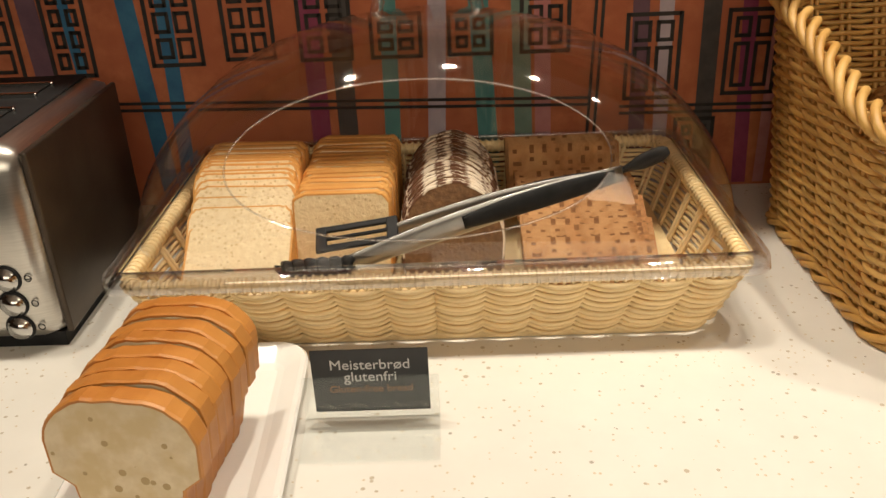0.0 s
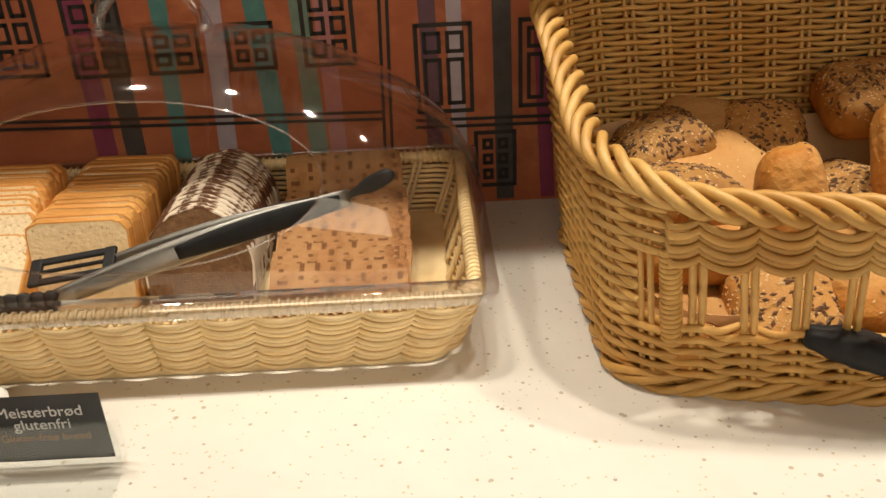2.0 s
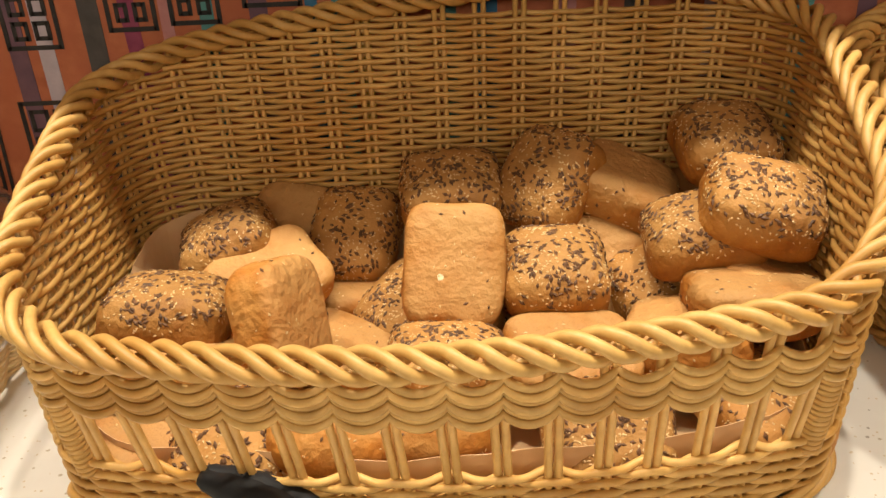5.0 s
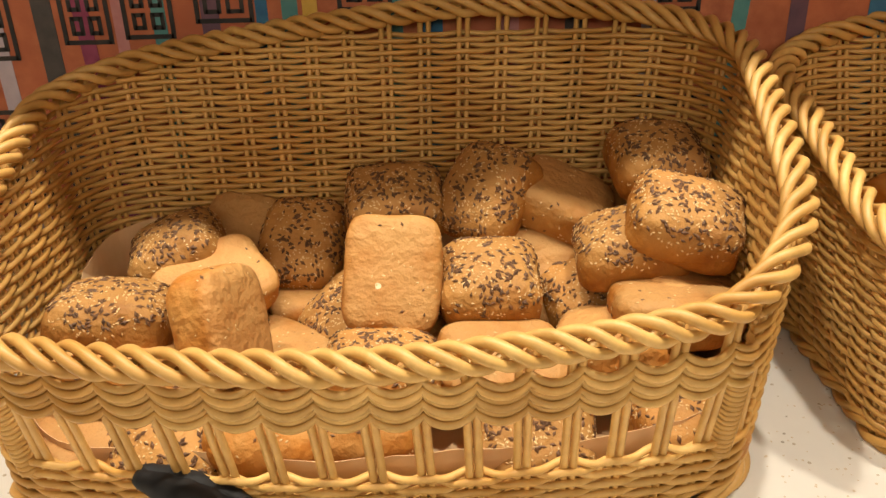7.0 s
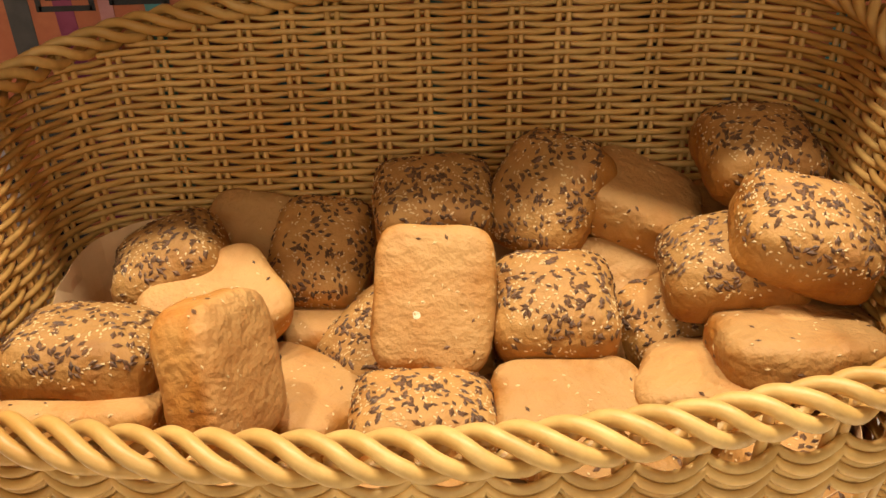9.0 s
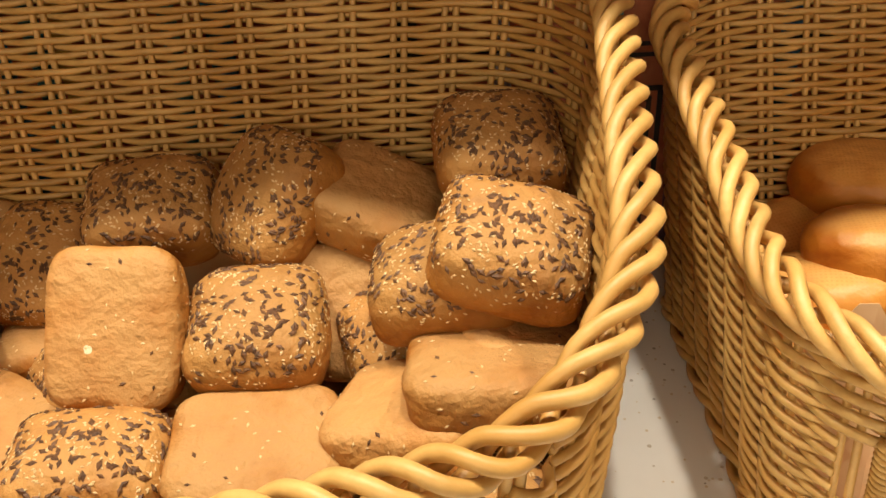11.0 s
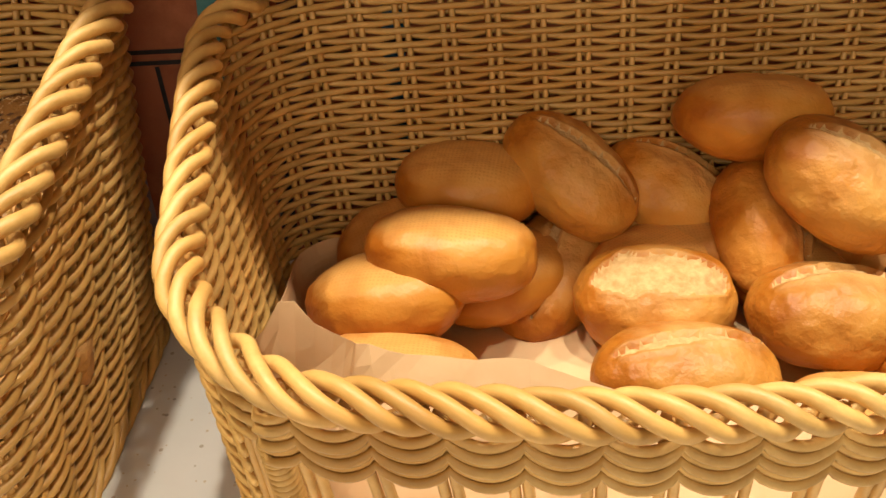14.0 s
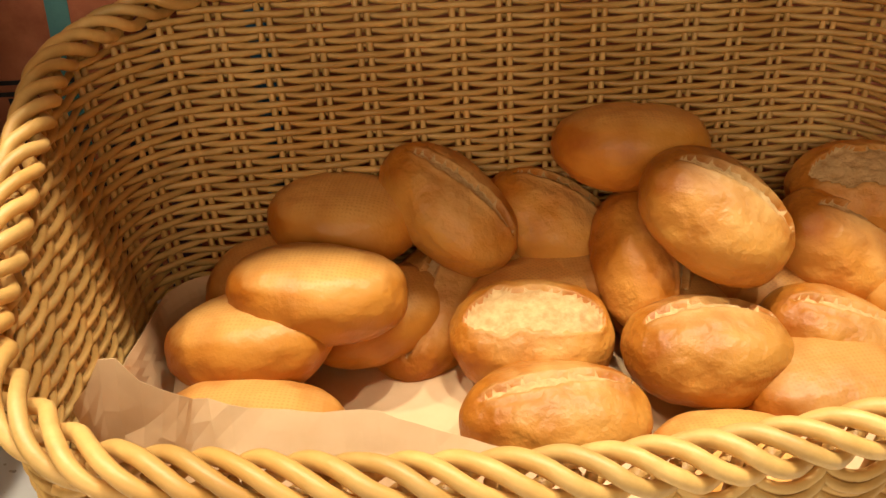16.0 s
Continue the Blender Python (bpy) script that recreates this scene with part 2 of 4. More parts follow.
def dotted(m, z0, z1):
    """Adds the fine dots of a baking mat to the flat side of a crust."""
    t = m.node_tree
    bsdf = t.nodes["Principled BSDF"]
    old = bsdf.inputs["Base Color"].links[0].from_socket
    coords = t.nodes.new("ShaderNodeTexCoord")
    flat = node(t, "ShaderNodeMapping", Scale=(1, 1, 0))
    t.links.new(coords.outputs["Object"], flat.inputs["Vector"])
    grid = node(t, "ShaderNodeTexVoronoi", Scale=330.0, Randomness=0.12)
    t.links.new(flat.outputs[0], grid.inputs["Vector"])
    dot = t.nodes.new("ShaderNodeMapRange")
    dot.inputs[1].default_value, dot.inputs[2].default_value, dot.inputs[3].default_value, dot.inputs[4].default_value = 0.18, 0.34, 1.0, 0.0
    t.links.new(grid.outputs["Distance"], dot.inputs[0])
    split = t.nodes.new("ShaderNodeSeparateXYZ")
    t.links.new(coords.outputs["Object"], split.inputs[0])
    span = t.nodes.new("ShaderNodeMapRange")
    span.inputs[1].default_value, span.inputs[2].default_value, span.inputs[4].default_value = z0, z1, 0.32
    t.links.new(split.outputs[2], span.inputs[0])
    both = t.nodes.new("ShaderNodeMath")
    both.operation = "MULTIPLY"
    t.links.new(dot.outputs[0], both.inputs[0])
    t.links.new(span.outputs[0], both.inputs[1])
    mix = t.nodes.new("ShaderNodeMix")
    mix.data_type = "RGBA"
    t.links.new(both.outputs[0], mix.inputs[0])
    t.links.new(old, mix.inputs[6])
    mix.inputs[7].default_value = (0.42, 0.15, 0.02, 1)
    t.links.new(mix.outputs[2], bsdf.inputs["Base Color"])


dotted(M_BUNBASE, 0.020, 0.027)
def hole_shade(m, scale, reach, tone):
    """Marks a crumb's air pockets: scattered round spots with their inner shade painted on."""
    t = m.node_tree
    bsdf = t.nodes["Principled BSDF"]
    old = bsdf.inputs["Base Color"].links[0].from_socket
    coords = t.nodes.new("ShaderNodeTexCoord")
    cells = node(t, "ShaderNodeTexVoronoi", Scale=scale)
    t.links.new(coords.outputs["Object"], cells.inputs["Vector"])
    pick = t.nodes.new("ShaderNodeMath")
    pick.operation, pick.inputs[1].default_value = "MULTIPLY", reach
    t.links.new(cells.outputs["Color"], pick.inputs[0])
    less = t.nodes.new("ShaderNodeMath")
    less.operation = "LESS_THAN"
    t.links.new(cells.outputs["Distance"], less.inputs[0])
    t.links.new(pick.outputs[0], less.inputs[1])
    mix = t.nodes.new("ShaderNodeMix")
    mix.data_type = "RGBA"
    t.links.new(less.outputs[0], mix.inputs[0])
    t.links.new(old, mix.inputs[6])
    mix.inputs[7].default_value = (*tone, 1)
    t.links.new(mix.outputs[2], bsdf.inputs["Base Color"])


hole_shade(M_GFCRUMB, 75.0, 0.42, (0.46, 0.33, 0.17))
hole_shade(M_CRUMB, 190.0, 0.30, (0.62, 0.46, 0.26))
M_COUNTER = counter_material()
STRIPES = {
    "blue": mat("blue_print", (0.025, 0.12, 0.24), (0.04, 0.17, 0.30), rough=0.7, scale=60),
    "teal": mat("teal_print", (0.07, 0.22, 0.22), (0.10, 0.28, 0.27), rough=0.7, scale=60),
    "grey": mat("grey_print", (0.05, 0.045, 0.045), (0.08, 0.07, 0.065), rough=0.7, scale=60),
    "lilac": mat("lilac_print", (0.42, 0.36, 0.42), (0.52, 0.45, 0.50), rough=0.7, scale=60),
    "pink": mat("pink_print", (0.45, 0.18, 0.18), (0.52, 0.24, 0.23), rough=0.7, scale=60),
    "magenta": mat("magenta_print", (0.22, 0.03, 0.08), (0.28, 0.05, 0.11), rough=0.7, scale=60),
    "plum": mat("plum_print", (0.12, 0.06, 0.09), (0.16, 0.08, 0.11), rough=0.7, scale=60),
    "yellow": mat("yellow_print", (0.60, 0.36, 0.05), (0.68, 0.43, 0.08), rough=0.7, scale=60),
    "green": mat("sage_print", (0.14, 0.22, 0.18), (0.20, 0.29, 0.23), rough=0.7, scale=60),
}


# ---- mesh helpers ----
def thing(name, label, category, place=None, group="", kind=""):
    ob = tagged(new(name), label, category, group, kind)
    ob.matrix_basis = place or Matrix.Identity(4)
    return ob


def link_mesh(name, mesh, material, parent=None, label="", smooth=True, place=None):
    if material and not mesh.materials:
        mesh.materials.append(material)
    if smooth and mesh.polygons:
        mesh.polygons.foreach_set("use_smooth", [True] * len(mesh.polygons))
    ob = new(name, mesh)
    ob.parent = parent
    if place is not None:
        ob.matrix_basis = place
    return tagged(ob, label)


def raw(verts, faces, name="mesh", tidy=True):
    mesh = bpy.data.meshes.new(name)
    mesh.from_pydata([tuple(map(float, v)) for v in verts], [], faces)
    mesh.update()
    if tidy:
        bm = bmesh.new()
        bm.from_mesh(mesh)
        bmesh.ops.recalc_face_normals(bm, faces=list(bm.faces))
        bm.to_mesh(mesh)
        bm.free()
    return mesh


def from_bm(bm, name="mesh"):
    mesh = bpy.data.meshes.new(name)
    bm.to_mesh(mesh)
    bm.free()
    return mesh


def box_bm(sx, sy, sz, at=(0, 0, 0), bevel=0.0, segments=2):
    bm = bmesh.new()
    bmesh.ops.create_cube(bm, size=1.0, matrix=Matrix.Translation(at) @ Matrix.Diagonal((sx, sy, sz, 1)))
    if bevel:
        bmesh.ops.bevel(bm, geom=list(bm.edges), offset=bevel, segments=segments, profile=0.5, affect="EDGES")
    return bm


def box(name, size, at, material, parent=None, label="", bevel=0.0, place=None, smooth=False):
    return link_mesh(name, from_bm(box_bm(*size, at, bevel)), material, parent, label, smooth, place)


def tube_mesh(lines, radius=0.003, sides=6, closed=False, flat=1.0):
    """Tubes round one or more polylines in one mesh; radius a number or one per point."""
    verts, faces = [], []
    angle = np.linspace(0, 2 * np.pi, sides, endpoint=False)
    for line in lines:
        p = np.asarray(line, float)
        n = len(p)
        if closed:
            tangent = np.roll(p, -1, 0) - np.roll(p, 1, 0)
        else:
            tangent = np.gradient(p, axis=0)
        tangent /= np.linalg.norm(tangent, axis=1)[:, None] + 1e-9
        up = np.where(np.abs(tangent[:, 2:3]) > 0.9, np.array([[0.0, 1.0, 0.0]]), np.array([[0.0, 0.0, 1.0]]))
        side = np.cross(tangent, up)
        side /= np.linalg.norm(side, axis=1)[:, None] + 1e-9
        top = np.cross(side, tangent)
        r = np.broadcast_to(np.asarray(radius, float), (n,))[:, None, None]
        ring = p[:, None] + r * (np.cos(angle)[None, :, None] * side[:, None] * flat + np.sin(angle)[None, :, None] * top[:, None])
        base = len(verts)
        verts.extend(ring.reshape(-1, 3).tolist())
        for i in range(n if closed else n - 1):
            a, b = base + i * sides, base + (i + 1) % n * sides
            for k in range(sides):
                faces.append((a + k, a + (k + 1) % sides, b + (k + 1) % sides, b + k))
        if not closed:
            faces.append(tuple(base + k for k in range(sides))[::-1])
            faces.append(tuple(base + (n - 1) * sides + k for k in range(sides)))
    return raw(verts, faces, tidy=False)


def lathe(profile, steps=32):
    verts, faces = [], []
    for r, z in profile:
        for k in range(steps):
            a = 2 * math.pi * k / steps
            verts.append((r * math.cos(a), r * math.sin(a), z))
    for i in range(len(profile) - 1):
        for k in range(steps):
            faces.append((i * steps + k, i * steps + (k + 1) % steps, (i + 1) * steps + (k + 1) % steps, (i + 1) * steps + k))
    faces.append(tuple(range(steps))[::-1])
    faces.append(tuple((len(profile) - 1) * steps + k for k in range(steps)))
    return raw(verts, faces)


def blob(a, b, c, n=2.4, seed=0, rough=0.03, cells=12, flat_base=0.0):
    """A rounded lump: superellipsoid of half sizes a, b, c with soft dents."""
    bm = bmesh.new()
    bmesh.ops.create_cube(bm, size=2.0)
    bmesh.ops.subdivide_edges(bm, edges=list(bm.edges), cuts=cells, use_grid_fill=True)
    shift = Vector((seed * 3.7, seed * 1.3, seed * 7.1))
    for v in bm.verts:
        d = Vector([math.tan(q * math.pi / 4) for q in v.co]).normalized()
        r = (abs(d.x) ** n + abs(d.y) ** n + abs(d.z) ** n) ** (-1 / n)
        wave = 1 + rough * noise.noise(d * 1.6 + shift) * 2.0 + rough * 0.5 * noise.noise(d * 4.0 + shift)
        p = d * r * wave
        if flat_base and p.z < 0:
            p.z *= 1 - flat_base
        v.co = (p.x * a, p.y * b, p.z * c)
    return bm


# ---- room ----
WALL_Y = 1.03


def structure(name, size, at, material, label, category):
    ob = box(name, size, at, material, None, label)
    return tagged(ob, label, category, kind="structure")


structure("wall_north", (6.4, 0.12, 2.6), (0.6, WALL_Y + 0.06, 0.40), M_TERRA, "terracotta papered wall printed with tower windows", "wall")
structure("wall_south", (6.4, 0.12, 2.6), (0.6, -3.06, 0.40), M_PAINT, "plain brown painted wall behind the buffet", "wall")
structure("wall_west", (0.12, 4.0, 2.6), (-2.54, -1.0, 0.40), M_PAINT, "plain brown painted side wall", "wall")
structure("wall_east", (0.12, 4.0, 2.6), (3.74, -1.0, 0.40), M_PAINT, "plain brown painted side wall", "wall")
structure("floor", (6.4, 4.2, 0.1), (0.6, -1.0, -0.95), M_FLOOR, "dark tiled floor", "floor")
structure("ceiling", (6.4, 4.2, 0.1), (0.6, -1.0, 1.72), M_CEIL, "off-white painted ceiling", "ceiling")
counter = thing("counter", "white speckled solid-surface buffet counter", "counter", pose(0.6, 0.6, 0))
box("worktop", (5.2, 0.85, 0.04), (0, 0.005, -0.02), M_COUNTER, counter, bevel=0.003)
box("cabinet_front", (5.1, 0.72, 0.85), (0, 0.04, -0.465), M_OAK, counter)
# shelf on the wall that shades the back of the counter
shelf = thing("wall_shelf", "oak wall shelf above the buffet counter", "shelf", pose(0.6, 0.9275, 0.72))
box("shelf_board", (5.0, 0.199, 0.04), (0, 0, 0), M_OAK, shelf, bevel=0.002)
for sx, sy in SPOTS:
    lamp = thing("ceiling_lamp", "round recessed ceiling spotlight in a steel ring", "ceiling light", pose(sx, sy, 1.60), "ceiling spotlights")
    link_mesh("ring", lathe([(0.055, 0.07), (0.055, 0.0), (0.045, 0.0), (0.045, 0.07)], 24), M_STEEL, lamp)


# ---- wallpaper print ----
def flat_quads(quads, y):
    """Thin printed strips on the wall, each given by four corners x, z."""
    verts, faces = [], []
    for q in quads:
        base = len(verts)
        for yy in (y, y + 0.0006):
            verts += [(x, yy, z) for x, z in q]
        faces += [tuple(base + i for i in (0, 1, 2, 3))]
        faces += [(base + i, base + 4 + i, base + 4 + (i + 1) % 4, base + (i + 1) % 4) for i in range(4)]
    return raw(verts, faces)


def strip(x0, z0, x1, z1, w):
    d = Vector((x1 - x0, z1 - z0)).normalized()
    s = Vector((-d.y, d.x)) * w / 2
    return [(x0 + s.x, z0 + s.y), (x1 + s.x, z1 + s.y), (x1 - s.x, z1 - s.y), (x0 - s.x, z0 - s.y)]


def rect_lines(x0, z0, x1, z1, w=0.0045):
    return [strip(x0, z0, x1, z0, w), strip(x1, z0 - w / 2, x1, z1 + w / 2, w), strip(x1, z1, x0, z1, w), strip(x0, z1 + w / 2, x0, z0 - w / 2, w)]


def window_print(x0, z0, x1, z1, cols, rows, low=None):
    """A double-lined tower window: outer frame and small panes."""
    out = rect_lines(x0, z0, x1, z1)
    gap = 0.009
    cw, rh = (x1 - x0 - gap) / cols, (z1 - z0 - gap) / rows
    for i in range(cols):
        for j in range(rows):
            if low and j < low:
                continue
            out += rect_lines(x0 + gap + i * cw, z0 + gap + j * rh, x0 + (i + 1) * cw, z0 + (j + 1) * rh, 0.0042)
        if low:
            out += rect_lines(x0 + gap + i * cw, z0 + gap, x0 + (i + 1) * cw, z0 + low * rh, 0.0042)
    return out


wall = bpy.data.objects["wall_north"]
bands = [  # colour, x at top, x at foot, width
    ("plum", -0.352, -0.345, 0.022), ("blue", -0.312, -0.300, 0.012), ("blue", -0.244, -0.232, 0.020), ("blue", -0.203, -0.208, 0.017), ("magenta", -0.044, -0.044, 0.022),
    ("grey", -0.013, -0.012, 0.022), ("teal", 0.042, 0.038, 0.018), ("lilac", 0.096, 0.088, 0.020), ("teal", 0.140, 0.152, 0.022), ("green", 0.186, 0.192, 0.020), ("pink", 0.210, 0.214, 0.018),
    ("plum", 0.318, 0.322, 0.018), ("lilac", 0.346, 0.349, 0.016), ("grey", 0.396, 0.398, 0.020), ("magenta", 0.436, 0.446, 0.016), ("pink", 0.470, 0.470, 0.012), ("teal", 0.510, 0.512, 0.014),
    ("plum", 0.560, 0.558, 0.018), ("blue", 0.612, 0.612, 0.012), ("teal", 0.640, 0.640, 0.016), ("yellow", 0.660, 0.660, 0.015), ("teal", 0.745, 0.745, 0.014), ("blue", 0.782, 0.782, 0.020),
    ("pink", 0.860, 0.862, 0.018), ("grey", 0.925, 0.925, 0.020), ("lilac", 1.000, 1.004, 0.014), ("teal", 1.088, 1.074, 0.016), ("plum", 1.150, 1.150, 0.018), ("blue", 1.230, 1.230, 0.018),
]
for tone, xt, xf, w in bands:
    slope = (xt - xf) / 0.20
    top, foot = xt + slope * 0.20, xf - slope * 0.02
    link_mesh("printed_stripe", flat_quads([[(foot - w / 2, 0.002), (foot + w / 2, 0.002), (top + w / 2, 0.45), (top - w / 2, 0.45)]], WALL_Y - 0.0008), STRIPES[tone], wall, tone + " printed stripe", False)
windows = [  # x0, z0, x1, z1, columns, rows, tall lower part
    (-0.443, 0.158, -0.372, 0.262, 2, 3, 0), (-0.337, 0.160, -0.291, 0.265, 2, 4, 0), (-0.224, 0.168, -0.168, 0.262, 2, 3, 0), (-0.140, 0.172, -0.087, 0.262, 2, 3, 0),
    (-0.057, 0.168, -0.001, 0.250, 2, 3, 0), (0.022, 0.168, 0.076, 0.215, 2, 2, 0), (0.108, 0.168, 0.155, 0.215, 2, 2, 0), (0.188, 0.168, 0.240, 0.250, 2, 3, 0),
    (0.305, 0.110, 0.363, 0.204, 2, 3, 2), (0.416, 0.112, 0.471, 0.205, 2, 3, 2), (0.366, 0.020, 0.409, 0.083, 2, 3, 0), (0.414, 0.274, 0.459, 0.330, 2, 2, 0), (0.476, 0.278, 0.522, 0.330, 2, 2, 0),
    (0.548, 0.292, 0.602, 0.350, 2, 2, 0), (1.000, 0.292, 1.048, 0.350, 2, 2, 0), (1.072, -0.02, 1.130, 0.164, 2, 3, 2), (0.690, 0.300, 0.740, 0.360, 2, 2, 0), (0.310, 0.260, 0.362, 0.340, 2, 3, 0), (0.240, 0.268, 0.290, 0.34, 2, 3, 0),
]
for x0, z0, x1, z1, cols, rows, low in windows:
    link_mesh("printed_window", flat_quads(window_print(x0, max(z0, 0.004), x1, z1, cols, rows, low), WALL_Y - 0.0014), M_INK, wall, "black printed tower window", False)
courses = [strip(-0.45, 0.130, 0.265, 0.113, 0.0035), strip(-0.45, 0.122, 0.265, 0.105, 0.0035), strip(0.30, 0.101, 0.62, 0.097, 0.0035), strip(0.30, 0.093, 0.62, 0.089, 0.0035), strip(0.9, 0.203, 1.30, 0.201, 0.0035), strip(0.9, 0.194, 1.30, 0.192, 0.0035)]
courses += [strip(0.272, 0.30, 0.262, 0.01, 0.0035), strip(0.280, 0.30, 0.270, 0.01, 0.0035), strip(-0.160, 0.45, -0.160, 0.27, 0.0035), strip(1.040, 0.19, 1.046, 0.01, 0.0035)]
link_mesh("printed_course", flat_quads(courses, WALL_Y - 0.0020), M_INK, wall, "black printed double line", False)


# ---- woven baskets ----
def ring_point(s, a, y0, y1, r):
    """Point and outward normal at arc length s (0..1) of a rounded rectangle, starting mid front, running to +x."""
    w, h = 2 * a, y1 - y0
    lengths = [w / 2 - r, math.pi * r / 2, h - 2 * r, math.pi * r / 2, w - 2 * r, math.pi * r / 2, h - 2 * r, math.pi * r / 2, w / 2 - r]
    d = s % 1.0 * sum(lengths)
    corners = [(a - r, y0 + r, -90), (a - r, y1 - r, 0), (-a + r, y1 - r, 90), (-a + r, y0 + r, 180)]
    lines = [((0, y0), (1, 0)), ((a, y0 + r), (0, 1)), ((a - r, y1), (-1, 0)), ((-a, y1 - r), (0, -1)), ((-a + r, y0), (1, 0))]
    for i, length in enumerate(lengths):
        if d <= length or i == 8:
            break
        d -= length
    if i % 2:
        cx, cy, ang = corners[i // 2]
        t = math.radians(ang) + d / r
        return (cx + r * math.cos(t), cy + r * math.sin(t)), (math.cos(t), math.sin(t))
    (px, py), (dx, dy) = lines[i // 2]
    return (px + dx * d, py + dy * d), (dy, -dx)


class Shell:
    """The wall of a basket: a rounded rectangle that widens upwards under a rim of changing height."""

    def __init__(self, a, y0, y1, r, flare_side, flare_front, flare_back, rim, bow=0.0, splay=0.0):
        self.splay = splay
        self.a, self.y0, self.y1, self.r, self.fs, self.ff, self.fb, self.rim_z, self.bow = a, y0, y1, r, flare_side, flare_front, flare_back, rim, bow

    def at(self, s, z, out=0.0):
        (x, y), (nx, ny) = ring_point(s, self.a + self.fs * z, self.y0 - self.ff * z, self.y1 + self.fb * z, self.r + 0.30 * z * (self.splay > 0))
        x += self.splay * (y - 0.80) * max(x, 0.0) / self.a
        if self.bow and ny < 0:
            y -= self.bow * (1 - (x / self.a) ** 2) * max(0.0, -ny)
        return (x + nx * out, y + ny * out, z)

    def rim(self, s):
        z = self.rim_z(self.at(s, 0.15)[1], self.at(s, 0.15)[0])
        return self.rim_z(self.at(s, z)[1], self.at(s, z)[0])


def twisted(centre, strands, turns, rx, rz, radius, steps, sides=7, closed=True):
    """A rope of several strands wound about a closed centre line given by s -> point, outward."""
    out = []
    for k in range(strands):
        line = []
        for i in range(steps):
            s = i / steps
            (x, y, z), (nx, ny) = centre(s)
            w = 2 * math.pi * (turns * s + (k + (0.14 if k % 2 else -0.14)) / strands)
            line.append((x + nx * rx * math.cos(w), y + ny * rx * math.cos(w), z + rz * math.sin(w)))
        out.append(tube_mesh([line], radius, sides, closed))
    return out


def rope(centre, turns, rx, rz, radius, steps):
    """A hollow rim wound from four thick canes, along a closed centre line."""
    out = []
    for k in range(4):
        line = []
        for i in range(steps):
            s = i / steps
            (x, y, z), (nx, ny) = centre(s)
            w = 2 * math.pi * (-turns * s + k / 4 + 0.035 * noise.noise(Vector((s * 70, k * 9.0, 2.0))))
            f = 1 + 0.10 * noise.noise(Vector((s * 140, k * 5.0, 0.0)))
            line.append((x + nx * rx * f * math.cos(w), y + ny * rx * f * math.cos(w), z + rz * f * math.sin(w)))
        out.append(tube_mesh([line], radius * (1 + 0.03 * (k % 3 - 1)), 9, True))
    return out


def woven(parent, shell, stakes, levels, radius, swing, strand_mat, stake_mat, stake_r, spans, per=5, double=0.0048, foot=0.004, front=0.0, scallop=0.0):
    """Weavers level by level, over and under the stakes; spans(z) gives the stretches of s that a level runs through."""
    total = stakes * per

    for n, z in enumerate(levels):
        for s0, s1 in spans(z):
            i0, i1 = math.ceil(s0 * total), math.floor(s1 * total)
            thick = radius * (1.1 if front and (0.122 < z < 0.151 or z < 0.068) else 1.0)
            if i1 - i0 < per:
                continue
            line = []
            for i in range(i0, i1 + 1):
                s = i / total
                phase = math.pi * (stakes * s + n)
                wob = 0.0007 * noise.noise(Vector((i * 0.11, n * 3.1, parent.location.x)))
                near = front and (abs((s + 0.5) % 1.0 - 0.5) < front)
                if scallop:
                    swell = abs(math.sin(math.pi * stakes * s)) ** 0.8
                    line.append(shell.at(s, z + wob - 0.4 * scallop * swell, 0.0022 + scallop * swell + 0.0006 * math.cos(math.pi * n)))
                elif near and z > 0.1:
                    # waling canes swell out and sag together between the stakes
                    swell = abs(math.sin(math.pi * stakes * s)) ** 0.8
                    line.append(shell.at(s, z + 0.0030 + wob - 0.0056 * swell, 0.0034 + 0.0056 * swell + 0.0012 * math.cos(math.pi * n)))
                else:
                    line.append(shell.at(s, z + wob + (0.0018 if near else 0.0005) * math.cos(phase * 2), (1.15 if near else 1.0) * swing * math.cos(phase)))
            link_mesh("weave_strand", tube_mesh([line], thick, 6), strand_mat, parent)
    for k in range(stakes):
        s = k / stakes
        near = min(s, 1 - s) < front
        top = shell.rim(s)
        gap, thick = (0.0044, stake_r * 1.15) if near else (double, stake_r)
        pair = []
        for side in (-1, 1):
            shift = side * gap / (2 * (shell.a + shell.y1 - shell.y0) * 2)
            lean = -0.0055 if near and min(s, 1 - s) < front - 0.02 else 0.0
            pair.append([shell.at(s + shift + lean * (q / 6 - 0.5), foot + (top - foot) * q / 6) for q in range(7)])
        link_mesh("stake", tube_mesh(pair, thick, 6), stake_mat, parent)


def tall_rim(y, x):
    u = min(max((y - 0.547) / 0.509, 0.0), 1.0)
    back = 0.015 * max(0.0, 1 - (x / 0.30) ** 2) if y > 0.95 else 0.0
    return 0.144 + 0.149 * math.sin(math.pi / 2 * u) + back - 0.036 * min(1.0, max(0.0, 0.25 - x / 0.36)) * min(1.0, 0.15 + 2.2 * u)


